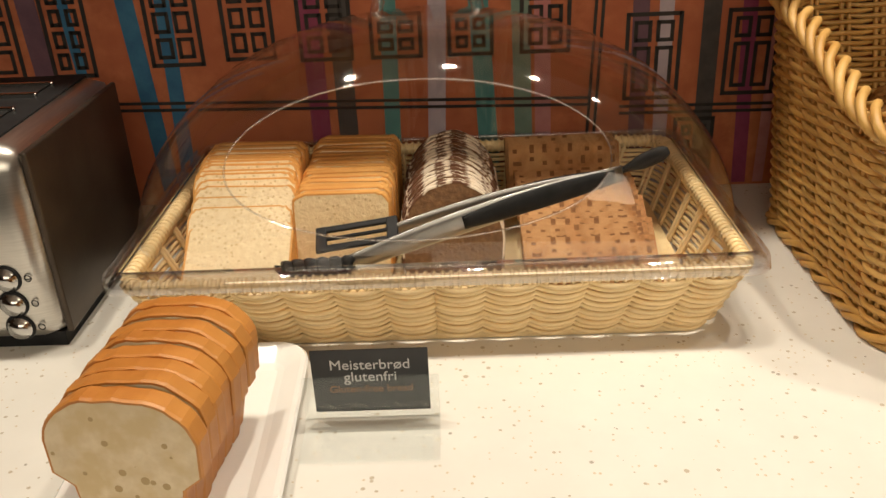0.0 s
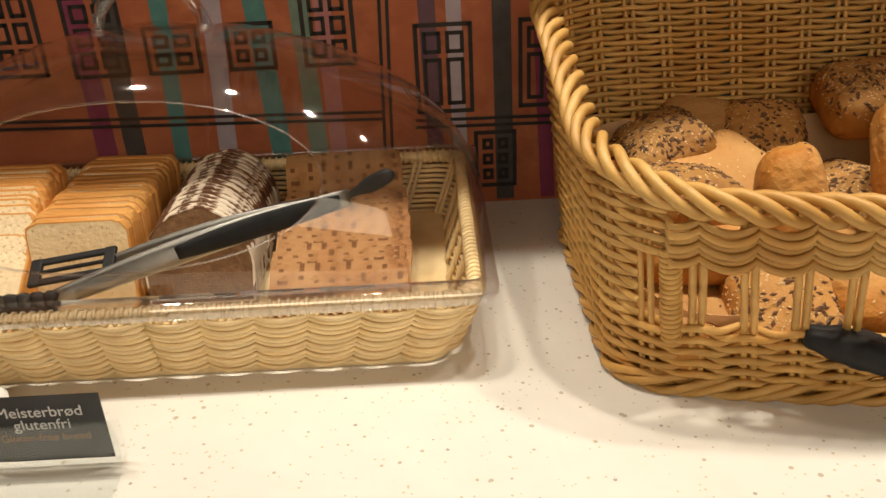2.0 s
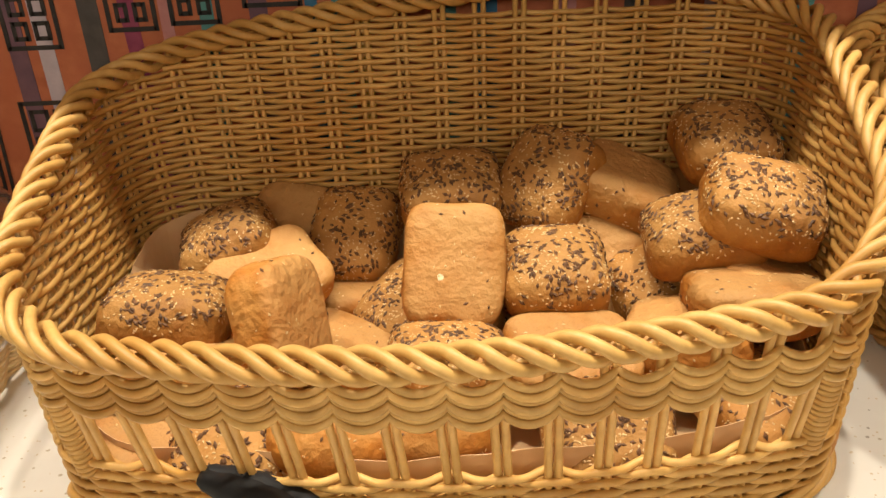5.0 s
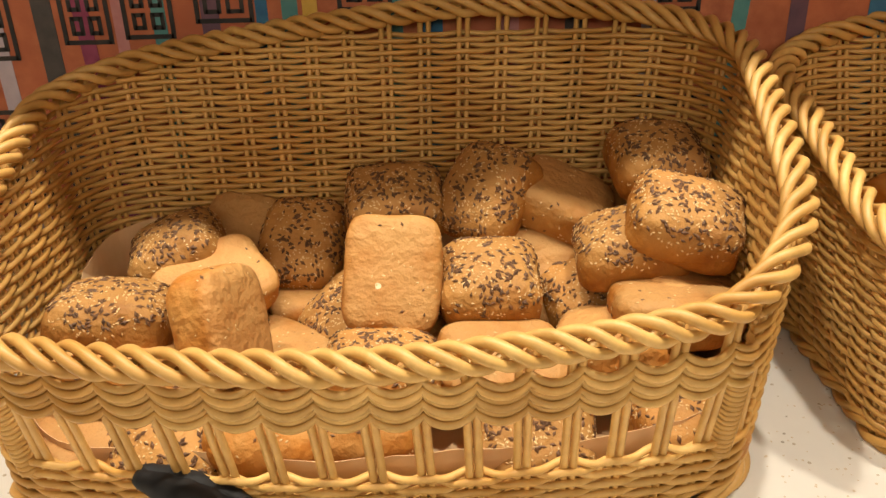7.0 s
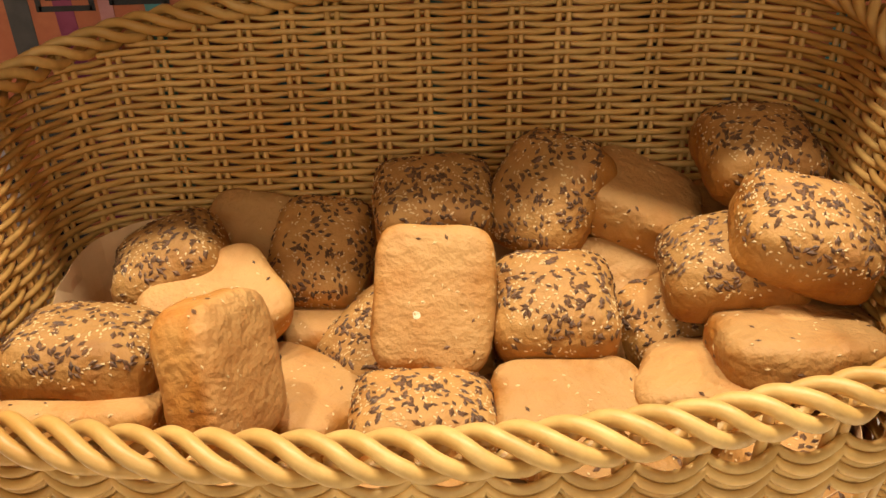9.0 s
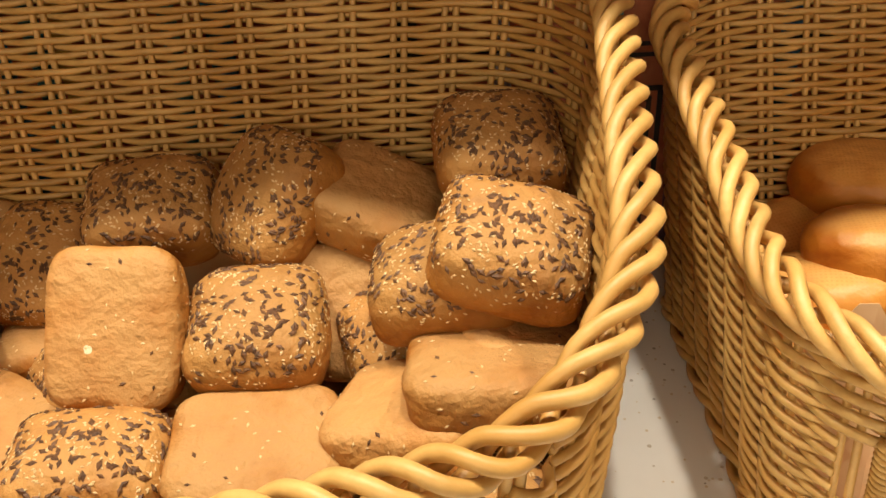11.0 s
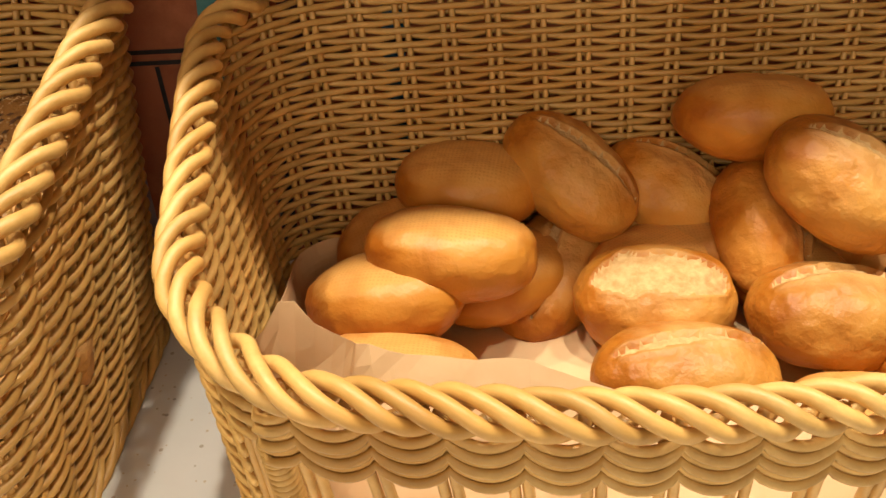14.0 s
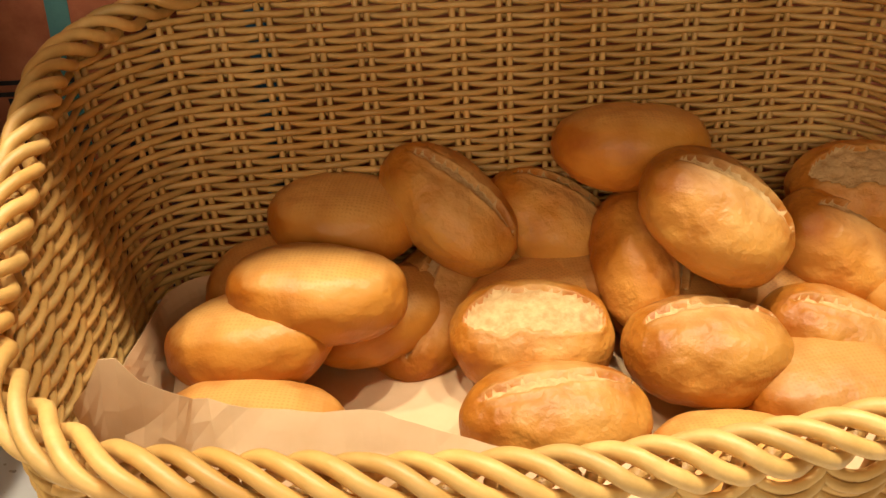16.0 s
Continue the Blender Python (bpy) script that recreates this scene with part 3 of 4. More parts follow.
def bread_basket(place, label):
    basket = thing("bread_basket", label, "basket", place, "bread baskets")
    shell = Shell(0.283, 0.665, 0.941, 0.030, 0.118, 0.148, 0.227, tall_rim, 0.042, 0.062)
    stakes = 50
    # s where the open front stretch ends, near the two front corners
    front = 0.150

    def spans(z):
        inside = []
        lo = 0.0
        for side in (1, -1):
            for q in range(400):
                s = 0.5 * q / 400
                if shell.rim(side * s) > z + 0.010:
                    lo = s
                    break
            inside.append(lo)
        a, b = inside
        if z < 0.068 or 0.122 < z < 0.151:
            return [(-0.5, 0.5)]
        if z < 0.123:
            return [(front + 0.012, 1 - front - 0.012)]
        return [(max(a, front), 1 - max(b, front))]

    levels = [0.014 + 0.0054 * i for i in range(50)]
    woven(basket, shell, stakes, levels, 0.0026, 0.0036, M_RATTAN, M_STAKE, 0.0026, spans, 9, front=front)

    def rim_centre(s):
        x, y, z = shell.at(s, shell.rim(s))
        x2, y2, _ = shell.at(s, shell.rim(s), 1.0)
        return (x, y, z), (x2 - x, y2 - y)

    def foot_centre(s):
        x, y, z = shell.at(s, 0.008, 0.002)
        x2, y2, _ = shell.at(s, 0.008, 1.002)
        return (x, y, z), (x2 - x, y2 - y)

    for mesh in rope(rim_centre, 22, 0.0096, 0.0080, 0.0041, 1300):
        link_mesh("rim_strand", mesh, M_RATTAN, basket, "thick braided rim cane")
    for mesh in twisted(foot_centre, 4, 17, 0.0045, 0.0065, 0.0036, 480, 6):
        link_mesh("foot_strand", mesh, M_RATTAN, basket)
    # wrapped posts at the front corners
    for s in (front, 1 - front):
        line = [shell.at(s, 0.05 + 0.075 * i / 110, 0.001) for i in range(111)]
        coil = [(x + 0.0058 * math.cos(i * 1.9), y + 0.0058 * math.sin(i * 1.9), z) for i, (x, y, z) in enumerate(line)]
        link_mesh("corner_post", tube_mesh([line[::10]], 0.006, 8), M_RATTAN, basket)
        fine = []
        for i in range(18 * 14):
            q = i / (18 * 14 - 1)
            x, y, z = shell.at(s, 0.05 + 0.075 * q, 0.001)
            fine.append((x + 0.0062 * math.cos(q * 18 * 2 * math.pi), y + 0.0062 * math.sin(q * 18 * 2 * math.pi), z))
        link_mesh("post_wrapping", tube_mesh([fine], 0.0022, 5), M_RATTAN, basket)
    # base of woven boards
    verts = [shell.at(i / 96, 0.010, -0.002) for i in range(96)] + [shell.at(i / 96, 0.004, -0.002) for i in range(96)]
    faces = [tuple(range(96)), tuple(range(96, 192))[::-1]] + [(i, i + 96, (i + 1) % 96 + 96, (i + 1) % 96) for i in range(96)]
    link_mesh("basket_base", raw(verts, faces), M_STAKE, basket, smooth=False)
    return basket


B1, B2, B2Y = 0.735, 1.416, 0.026
basket = bread_basket(pose(B1, 0, 0), "tall-backed woven rattan basket full of seeded rolls")
basket_two = copy_thing(basket, pose(B2, B2Y, 0))
tagged(basket_two, "tall-backed woven rattan basket of golden wheat buns")


# ---- paper liners ----
def liner(place, front_z, back_z, seed, label, fold):
    """Crumpled kraft paper that lines a basket: a sheet along the walls and floor."""
    shell = Shell(0.273, 0.678, 0.930, 0.032, 0.112, 0.12, 0.20, tall_rim, 0.042, 0.062)
    n, m = 160, 10
    verts, faces = [], []
    for j in range(m + 1):
        for i in range(n):
            s = i / n
            x, y, _ = shell.at(s, 0.1)
            u = (y - 0.65) / 0.33
            top = front_z + (back_z - front_z) * max(0.0, min(1.0, u)) + 0.008 * noise.noise(Vector((s * 18, seed, 0))) + 0.002 * noise.noise(Vector((s * 70, seed, 4)))
            if fold:
                top -= 0.040 * min(1.0, max(0.0, (x + 0.12) / 0.12)) * max(0.0, min(1.0, 1.3 - 2 * u))
                top += fold * math.exp(-abs(s - 0.828) / 0.022)
            z = 0.013 + (top - 0.013) * j / m
            crease = 0.007 * noise.noise(Vector((s * 17, z * 22, seed))) + 0.004 * abs(noise.noise(Vector((s * 31, z * 34, seed + 3))))
            verts.append(shell.at(s, z, -0.004 - abs(crease) - (0.072 * j / m * max(0.0, min(1.0, (0.19 - min(s, 1 - s)) / 0.06)) if fold else 0)))
    for j in range(m):
        for i in range(n):
            faces.append((j * n + i, j * n + (i + 1) % n, (j + 1) * n + (i + 1) % n, (j + 1) * n + i))
    faces.append(tuple(range(n))[::-1])
    mesh = raw(verts, faces)
    ob = link_mesh("paper_liner", mesh, M_PAPER, None, label, False)
    ob.matrix_basis = place
    solid = ob.modifiers.new("thickness", "SOLIDIFY")
    solid.thickness = 0.0004
    return tagged(ob, label, "paper")


liner(pose(B1, 0, 0), 0.064, 0.122, 1, "brown kraft paper lining the basket of seeded rolls", 0)
liner(pose(B2, B2Y, 0), 0.104, 0.055, 5, "crumpled brown kraft paper lining the basket of buns", 0.075)


# ---- rolls ----
def pillow(d, p, up, down):
    """Reach along d of a body with a p-rounded square plan, domed by up above and down below."""
    q = up if d.z > 0 else down
    return ((abs(d.x) ** p + abs(d.y) ** p) ** (q / p) + abs(d.z) ** q) ** (-1 / q)


def roll_body(size, p, up, down, seed, rough=0.03, cells=17):
    a, b, top, foot = size
    bm = bmesh.new()
    bmesh.ops.create_cube(bm, size=2.0)
    bmesh.ops.subdivide_edges(bm, edges=list(bm.edges), cuts=cells, use_grid_fill=True)
    shift = Vector((seed * 3.7, seed * 1.3, seed * 7.1))
    for v in bm.verts:
        d = Vector([math.tan(q * math.pi / 4) for q in v.co]).normalized()
        f = pillow(d, p, up, down) * (1 + rough * 2 * noise.noise(d * 1.5 + shift) + rough * 0.5 * noise.noise(d * 4.5 + shift) + 0.004 * noise.noise(d * 14 + shift))
        v.co = (d.x * f * a, d.y * f * b, d.z * f * (top if d.z > 0 else foot))
    return bm


def seed_mesh(size, shape, count, length, rng, lowest, seed, rough):
    a, b, top, foot = size
    shift = Vector((seed * 3.7, seed * 1.3, seed * 7.1))
    verts, faces = [], []
    made = 0
    while made < count:
        d = Vector((rng.gauss(0, 1), rng.gauss(0, 1), rng.gauss(0, 1))).normalized()
        if d.z < lowest + rng.random() * 0.35 or noise.noise(d * 3.2 + Vector((count, 0, 0))) < rng.uniform(-0.55, 0.35):
            continue
        c = top if d.z > 0 else foot
        f = pillow(d, *shape) * (1 + rough * 2 * noise.noise(d * 1.5 + shift) + rough * 0.5 * noise.noise(d * 4.5 + shift)) * 1.008
        p = Vector((d.x * f * a, d.y * f * b, d.z * f * c))
        q = shape[1] if d.z > 0 else shape[2]
        n = shape[0]
        plan = max((abs(d.x) ** n + abs(d.y) ** n), 1e-6) ** (q / n - 1)
        nor = Vector((plan * abs(d.x) ** (n - 1) * math.copysign(1, d.x) / a, plan * abs(d.y) ** (n - 1) * math.copysign(1, d.y) / b, abs(d.z) ** (q - 1) * math.copysign(1, d.z) / c)).normalized()
        side = nor.cross(Vector((rng.gauss(0, 1), rng.gauss(0, 1), rng.gauss(0, 1)))).normalized()
        other = nor.cross(side)
        f = length * rng.uniform(0.75, 1.25)
        base = len(verts)
        verts += [p + side * f, p + other * f * 0.5, p - side * f, p - other * f * 0.5, p + nor * f * 0.28, p - nor * f * 0.3]
        faces += [(base + i, base + (i + 1) % 4, base + 4) for i in range(4)] + [(base + (i + 1) % 4, base + i, base + 5) for i in range(4)]
        made += 1
    return raw(verts, faces)


def make_seeded(kind):
    rng = random.Random(40 + kind)
    size = [(0.043, 0.050, 0.030, 0.023), (0.044, 0.045, 0.033, 0.024), (0.041, 0.048, 0.031, 0.025)][kind % 3]
    shape = (4.2, 2.5, 4.0)
    roll = thing("seeded_roll", "brown square roll topped with flax and sesame seeds", "bread roll", None, "seeded rolls")
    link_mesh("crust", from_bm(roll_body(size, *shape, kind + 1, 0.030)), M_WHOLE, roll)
    tagged(link_mesh("flax_topping", seed_mesh(size, shape, 215, 0.0032, rng, 0.16, kind + 1, 0.030), M_FLAX, roll, "dark flax seeds", False), kind="stuff")
    tagged(link_mesh("sesame_topping", seed_mesh(size, shape, 400, 0.0014, rng, 0.02, kind + 1, 0.030), M_SESAME, roll, "pale sesame seeds", False), kind="stuff")
    return roll


def make_plain(kind):
    """Lies upside down: the flat floury base is its upper face."""
    size = [(0.042, 0.051, 0.021, 0.030), (0.043, 0.048, 0.022, 0.031)][kind % 2]
    shape = (4.6, 5.0, 2.5)
    roll = thing("wholemeal_roll", "square brown roll lying upside down, floury base showing", "bread roll", None, "seeded rolls")
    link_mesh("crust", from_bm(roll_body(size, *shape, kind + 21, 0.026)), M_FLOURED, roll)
    tagged(link_mesh("sesame_topping", seed_mesh(size, shape, 60, 0.0016, random.Random(kind), -0.9, kind + 21, 0.026), M_SESAME, roll, "a few sesame seeds", False), kind="stuff")
    tagged(link_mesh("flax_topping", seed_mesh(size, shape, 14, 0.0024, random.Random(kind + 5), -0.7, kind + 21, 0.026), M_FLAX, roll, "a few dark flax seeds", False), kind="stuff")
    return roll


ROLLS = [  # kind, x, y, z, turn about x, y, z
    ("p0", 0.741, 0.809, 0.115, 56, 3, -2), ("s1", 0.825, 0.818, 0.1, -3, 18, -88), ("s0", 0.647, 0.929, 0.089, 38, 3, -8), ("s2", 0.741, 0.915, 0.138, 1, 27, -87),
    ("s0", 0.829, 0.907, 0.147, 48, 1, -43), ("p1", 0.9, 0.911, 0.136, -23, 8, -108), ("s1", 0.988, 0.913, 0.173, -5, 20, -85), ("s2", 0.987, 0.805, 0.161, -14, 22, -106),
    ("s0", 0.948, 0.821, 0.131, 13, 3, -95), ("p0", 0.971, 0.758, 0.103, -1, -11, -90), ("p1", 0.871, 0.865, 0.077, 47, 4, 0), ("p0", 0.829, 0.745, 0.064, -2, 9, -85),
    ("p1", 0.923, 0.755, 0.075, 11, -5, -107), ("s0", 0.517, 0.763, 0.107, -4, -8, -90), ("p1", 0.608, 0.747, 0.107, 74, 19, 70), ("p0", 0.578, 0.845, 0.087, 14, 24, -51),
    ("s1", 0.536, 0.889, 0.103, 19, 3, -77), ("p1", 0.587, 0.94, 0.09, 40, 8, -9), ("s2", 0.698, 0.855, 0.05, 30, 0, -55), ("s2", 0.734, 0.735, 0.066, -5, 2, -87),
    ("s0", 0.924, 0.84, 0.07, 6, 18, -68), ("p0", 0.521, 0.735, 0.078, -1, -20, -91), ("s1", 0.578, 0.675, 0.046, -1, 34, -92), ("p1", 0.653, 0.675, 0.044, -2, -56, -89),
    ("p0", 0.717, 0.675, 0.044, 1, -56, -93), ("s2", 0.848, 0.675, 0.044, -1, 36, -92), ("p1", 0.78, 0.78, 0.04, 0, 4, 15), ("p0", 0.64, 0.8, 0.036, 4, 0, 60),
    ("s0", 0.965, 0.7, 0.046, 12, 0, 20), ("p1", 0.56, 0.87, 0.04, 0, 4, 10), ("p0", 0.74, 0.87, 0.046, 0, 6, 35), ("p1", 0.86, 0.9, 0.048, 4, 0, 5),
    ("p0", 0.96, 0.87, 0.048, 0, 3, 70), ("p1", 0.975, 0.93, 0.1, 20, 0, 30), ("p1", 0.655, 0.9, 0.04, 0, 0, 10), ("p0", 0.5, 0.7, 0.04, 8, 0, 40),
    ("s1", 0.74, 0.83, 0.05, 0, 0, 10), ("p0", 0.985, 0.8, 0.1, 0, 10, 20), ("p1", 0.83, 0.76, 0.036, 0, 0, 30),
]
protos = {}
flour = thing("flour_mark", "small white flour blotch on a roll", "flour", pose(0.741, 0.809, 0.115, 56, 3, -2) @ pose(-0.0105, -0.011, 0.0212))
link_mesh("blotch", from_bm(blob(0.0042, 0.0046, 0.0006, 2.0, 3, 0.08, 8)), M_CRUMB, flour)
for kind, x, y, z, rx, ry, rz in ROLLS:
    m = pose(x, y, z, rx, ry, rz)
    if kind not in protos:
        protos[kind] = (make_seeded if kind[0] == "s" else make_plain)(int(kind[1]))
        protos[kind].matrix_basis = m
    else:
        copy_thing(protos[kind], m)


def make_bun(kind, split):
    size = [(0.062, 0.041, 0.031, 0.034), (0.059, 0.045, 0.032, 0.035), (0.060, 0.043, 0.031, 0.034)][kind % 3]
    wide = (0.006, 0.007, 0.019)[kind % 3] if split else 0.0
    label = "golden oval wheat bun with a rough split top" if split else "smooth golden oval wheat bun lying upside down"
    bun = thing("wheat_bun", label, "bread roll", None, "wheat buns")
    bm = roll_body(size, 2.15, 2.1 if split else 2.7, 2.8 if split else 2.1, kind + 51 + 10 * split, 0.024, 27)
    torn = set()
    wide = wide or (0.011 if split else 0.0)
    for v in bm.verts:
        x, y, z = v.co
        p = v.co * 70
        v.co += v.co.normalized() * 0.0007 * noise.noise(p)
        if split and z > 0:
            half = wide * math.sqrt(max(0.0, 1 - (x / (size[0] * 0.82)) ** 2)) * (1 + 0.5 * noise.noise(Vector((x * 60, kind, 1))))
            off = y - 0.006 * math.sin(x * 30 + kind)
            if abs(off) < half:
                torn.add(v.index)
                v.co.z += -0.0035 + 0.0028 * noise.noise(Vector((x * 190, y * 190, kind))) + 0.0012 * noise.noise(Vector((x * 500, y * 500, kind)))
            elif abs(off) < half + 0.004 and half > 0.001:
                v.co.z += 0.0012
    for f in bm.faces:
        f.material_index = 1 if sum(v.index in torn for v in f.verts) >= 3 else 0
    mesh = from_bm(bm)
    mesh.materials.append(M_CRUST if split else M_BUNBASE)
    mesh.materials.append(M_CRACK)
    link_mesh("crust", mesh, None, bun)
    return bun


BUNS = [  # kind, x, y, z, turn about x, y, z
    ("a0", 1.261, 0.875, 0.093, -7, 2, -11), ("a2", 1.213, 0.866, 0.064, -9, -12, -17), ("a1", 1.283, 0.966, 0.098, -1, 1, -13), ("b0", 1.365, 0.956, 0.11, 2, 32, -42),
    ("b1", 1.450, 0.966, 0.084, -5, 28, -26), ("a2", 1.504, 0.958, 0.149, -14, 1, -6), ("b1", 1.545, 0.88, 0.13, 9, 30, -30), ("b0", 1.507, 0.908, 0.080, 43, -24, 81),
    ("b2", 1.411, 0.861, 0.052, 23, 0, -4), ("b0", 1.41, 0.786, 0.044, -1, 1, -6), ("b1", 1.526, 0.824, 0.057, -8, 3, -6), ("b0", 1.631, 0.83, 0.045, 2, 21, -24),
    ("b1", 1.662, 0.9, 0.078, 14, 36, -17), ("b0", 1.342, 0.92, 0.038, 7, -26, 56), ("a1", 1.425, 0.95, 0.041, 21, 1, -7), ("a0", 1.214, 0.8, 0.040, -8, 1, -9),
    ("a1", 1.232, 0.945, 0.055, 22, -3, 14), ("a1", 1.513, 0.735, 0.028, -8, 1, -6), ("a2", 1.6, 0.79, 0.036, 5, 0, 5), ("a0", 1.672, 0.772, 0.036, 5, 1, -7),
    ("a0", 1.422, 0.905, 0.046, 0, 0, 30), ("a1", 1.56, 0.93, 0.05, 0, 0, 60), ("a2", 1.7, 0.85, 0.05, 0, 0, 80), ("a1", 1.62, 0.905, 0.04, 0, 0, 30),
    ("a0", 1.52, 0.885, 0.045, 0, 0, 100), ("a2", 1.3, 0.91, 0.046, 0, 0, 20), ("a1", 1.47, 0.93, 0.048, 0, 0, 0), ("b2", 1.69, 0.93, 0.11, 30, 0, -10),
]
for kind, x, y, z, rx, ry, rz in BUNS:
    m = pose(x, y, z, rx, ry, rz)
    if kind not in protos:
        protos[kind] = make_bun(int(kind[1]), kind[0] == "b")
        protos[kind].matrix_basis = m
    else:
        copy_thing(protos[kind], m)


# ---- covered sliced-bread basket ----
DX, DY = 0.090, 0.848
tray = thing("sliced_bread_basket", "cream woven basket of sliced bread under a clear cover", "basket", pose(DX, DY, 0))
tray_shell = Shell(0.232, -0.136, 0.136, 0.022, 0.36, 0.30, 0.30, lambda y, x: 0.068)
woven(tray, tray_shell, 38, [0.010 + 0.0053 * i for i in range(11)], 0.0022, 0.0032, M_CREAM, M_CREAM, 0.0022, lambda z: [(0.0, 1.0)], 9, 0.004, scallop=0.0062)
for z, r in ((0.004, 0.0045), (0.068, 0.006)):
    link_mesh("edge_band", tube_mesh([[tray_shell.at(i / 240, z) for i in range(240)]], r, 8, True), M_CREAM, tray, "tightly wrapped cream edge")
for k in range(230):
    s = k / 230
    x, y, z = tray_shell.at(s, 0.068)
    x2, y2, _ = tray_shell.at(s, 0.068, 0.0064)
    nx, ny = (x2 - x) / 0.0064, (y2 - y) / 0.0064
    loop = [(x + nx * 0.0062 * math.cos(q), y + ny * 0.0062 * math.cos(q), z + 0.0062 * math.sin(q)) for q in [2 * math.pi * i / 10 for i in range(10)]]
    link_mesh("edge_wrap", tube_mesh([loop], 0.0020, 4, True), M_CREAM, tray)
verts = [tray_shell.at(i / 80, 0.010, -0.001) for i in range(80)] + [tray_shell.at(i / 80, 0.005, -0.001) for i in range(80)]
link_mesh("basket_base", raw(verts, [tuple(range(80)), tuple(range(80, 160))[::-1]]), M_CREAM, tray, smooth=False)


def dome_inside(x, y, z):
    u, v, w = abs(x) / 0.270, abs(y) / 0.156, max(z - 0.078, 0.0) / 0.178
    n = 4.0 - 1.9 * min(w, 1.0)
    return (u ** n + v ** n) ** (1.9 / n) + w ** 1.9 < 1.0


def dome_hit(d, origin):
    lo, hi = 0.0, 0.6
    for _ in range(30):
        mid = (lo + hi) / 2
        p = origin + d * mid
        if p.z > 0.078 and dome_inside(p.x, p.y, p.z):
            lo = mid
        else:
            hi = mid
    return origin + d * lo


def bread_cover():
    cover = thing("bread_cover", "clear domed plastic cover with an oval opening", "food cover", pose(DX, DY, 0))
    origin = Vector((-0.014, 0.0, 0.090))
    axis = Vector((0.0, -0.871, 0.49)).normalized()
    right = Vector((1, 0, 0))
    up = right.cross(axis) * -1
    n, m = 128, 26
    verts, faces = [], []
    for i in range(n):
        a = 2 * math.pi * i / n
        # oval opening on the front slope, wider than high
        d_open = (axis + right * (OVAL_W * math.cos(a)) + up * (OVAL_H * math.sin(a))).normalized()
        p_open = dome_hit(d_open, origin)
        # from the opening round to the bottom edge along turning directions
        edge = Vector((0.270 * math.copysign(abs(math.cos(a)) ** 0.5, math.cos(a)), 0.156 * math.copysign(abs(math.sin(a)) ** 0.5, math.sin(a)), 0.0785))
        for j in range(m + 1):
            q = j / m
            d = ((p_open - origin).normalized() * (1 - q) + (edge - origin).normalized() * q).normalized()
            verts.append(edge if j == m else dome_hit(d, origin))
    for i in range(n):
        for j in range(m):
            a, b = i * (m + 1) + j, (i + 1) % n * (m + 1) + j
            faces.append((a, b, b + 1, a + 1))
    ob = link_mesh("dome", raw(verts, faces), M_DOME, cover)
    link_mesh("opening_edge", tube_mesh([[verts[i * (m + 1)] for i in range(n)]], 0.0010, 6, True), M_RIMCLEAR, cover, "polished edge of the opening")
    # flange round the foot
    flange = Shell(0.274, -0.166, 0.166, 0.02, 0, 0, 0, lambda y, x: 0.08)
    sections = [(-0.014, 0.082), (-0.006, 0.080), (-0.001, 0.079), (0.0, 0.073), (0.001, 0.068), (-0.001, 0.068), (-0.003, 0.075), (-0.014, 0.078)]
    fv, ff = [], []
    for i in range(200):
        for out, z in sections:
            fv.append(flange.at(i / 200, z, out))
    k = len(sections)
    for i in range(200):
        for j in range(k):
            ff.append((i * k + j, (i + 1) % 200 * k + j, (i + 1) % 200 * k + (j + 1) % k, i * k + (j + 1) % k))
    link_mesh("flange", raw(fv, ff), M_RIMCLEAR, cover, "thick clear bottom rim")
    grip = [(0.045 * math.cos(q), 0.0, 0.248 + 0.040 * math.sin(q)) for q in [math.pi * i / 24 for i in range(25)]]
    link_mesh("handle", tube_mesh([grip], 0.0055, 8), M_RIMCLEAR, cover, "clear loop handle")
    return cover


OVAL_W, OVAL_H = 1.10, 0.455
bread_cover()


# ---- slices ----
def slice_outline(w, h, kind):
    """Outline of a slice seen from its face: square tin loaf, or arched, or mushroom top."""
    pts = []
    if kind == "tin":
        r = 0.012
        for cx, cz, a0 in ((w / 2 - r, r, -90), (w / 2 - r, h - r, 0), (-w / 2 + r, h - r, 90), (-w / 2 + r, r, 180)):
            pts += [(cx + r * math.cos(math.radians(a0 + 15 * i)), cz + r * math.sin(math.radians(a0 + 15 * i))) for i in range(7)]
    elif kind == "arch":
        pts = [(w / 2 * 0.96, 0.004), (w / 2, h * 0.4)] + [(w / 2 * math.cos(math.radians(a)), h * 0.4 + h * 0.6 * math.sin(math.radians(a))) for a in range(8, 180, 9)] + [(-w / 2, h * 0.4), (-w / 2 * 0.96, 0.004)]
    else:
        neck, head = w * 0.36, w * 0.5
        pts = [(neck * 0.86, 0.0), (neck * 0.94, h * 0.18), (neck, h * 0.36), (head * 0.97, h * 0.46)]
        pts += [(head * math.cos(math.radians(a)) ** (0.8 if a < 90 else 1) if a < 90 else -head * abs(math.cos(math.radians(a))) ** 0.8, h * 0.62 + h * 0.38 * math.sin(math.radians(a)) ** 0.8) for a in range(0, 181, 9) if 0 < a < 180]
        pts += [(-head * 0.97, h * 0.46), (-neck, h * 0.36), (-neck * 0.94, h * 0.18), (-neck * 0.86, 0.0)]
    return pts


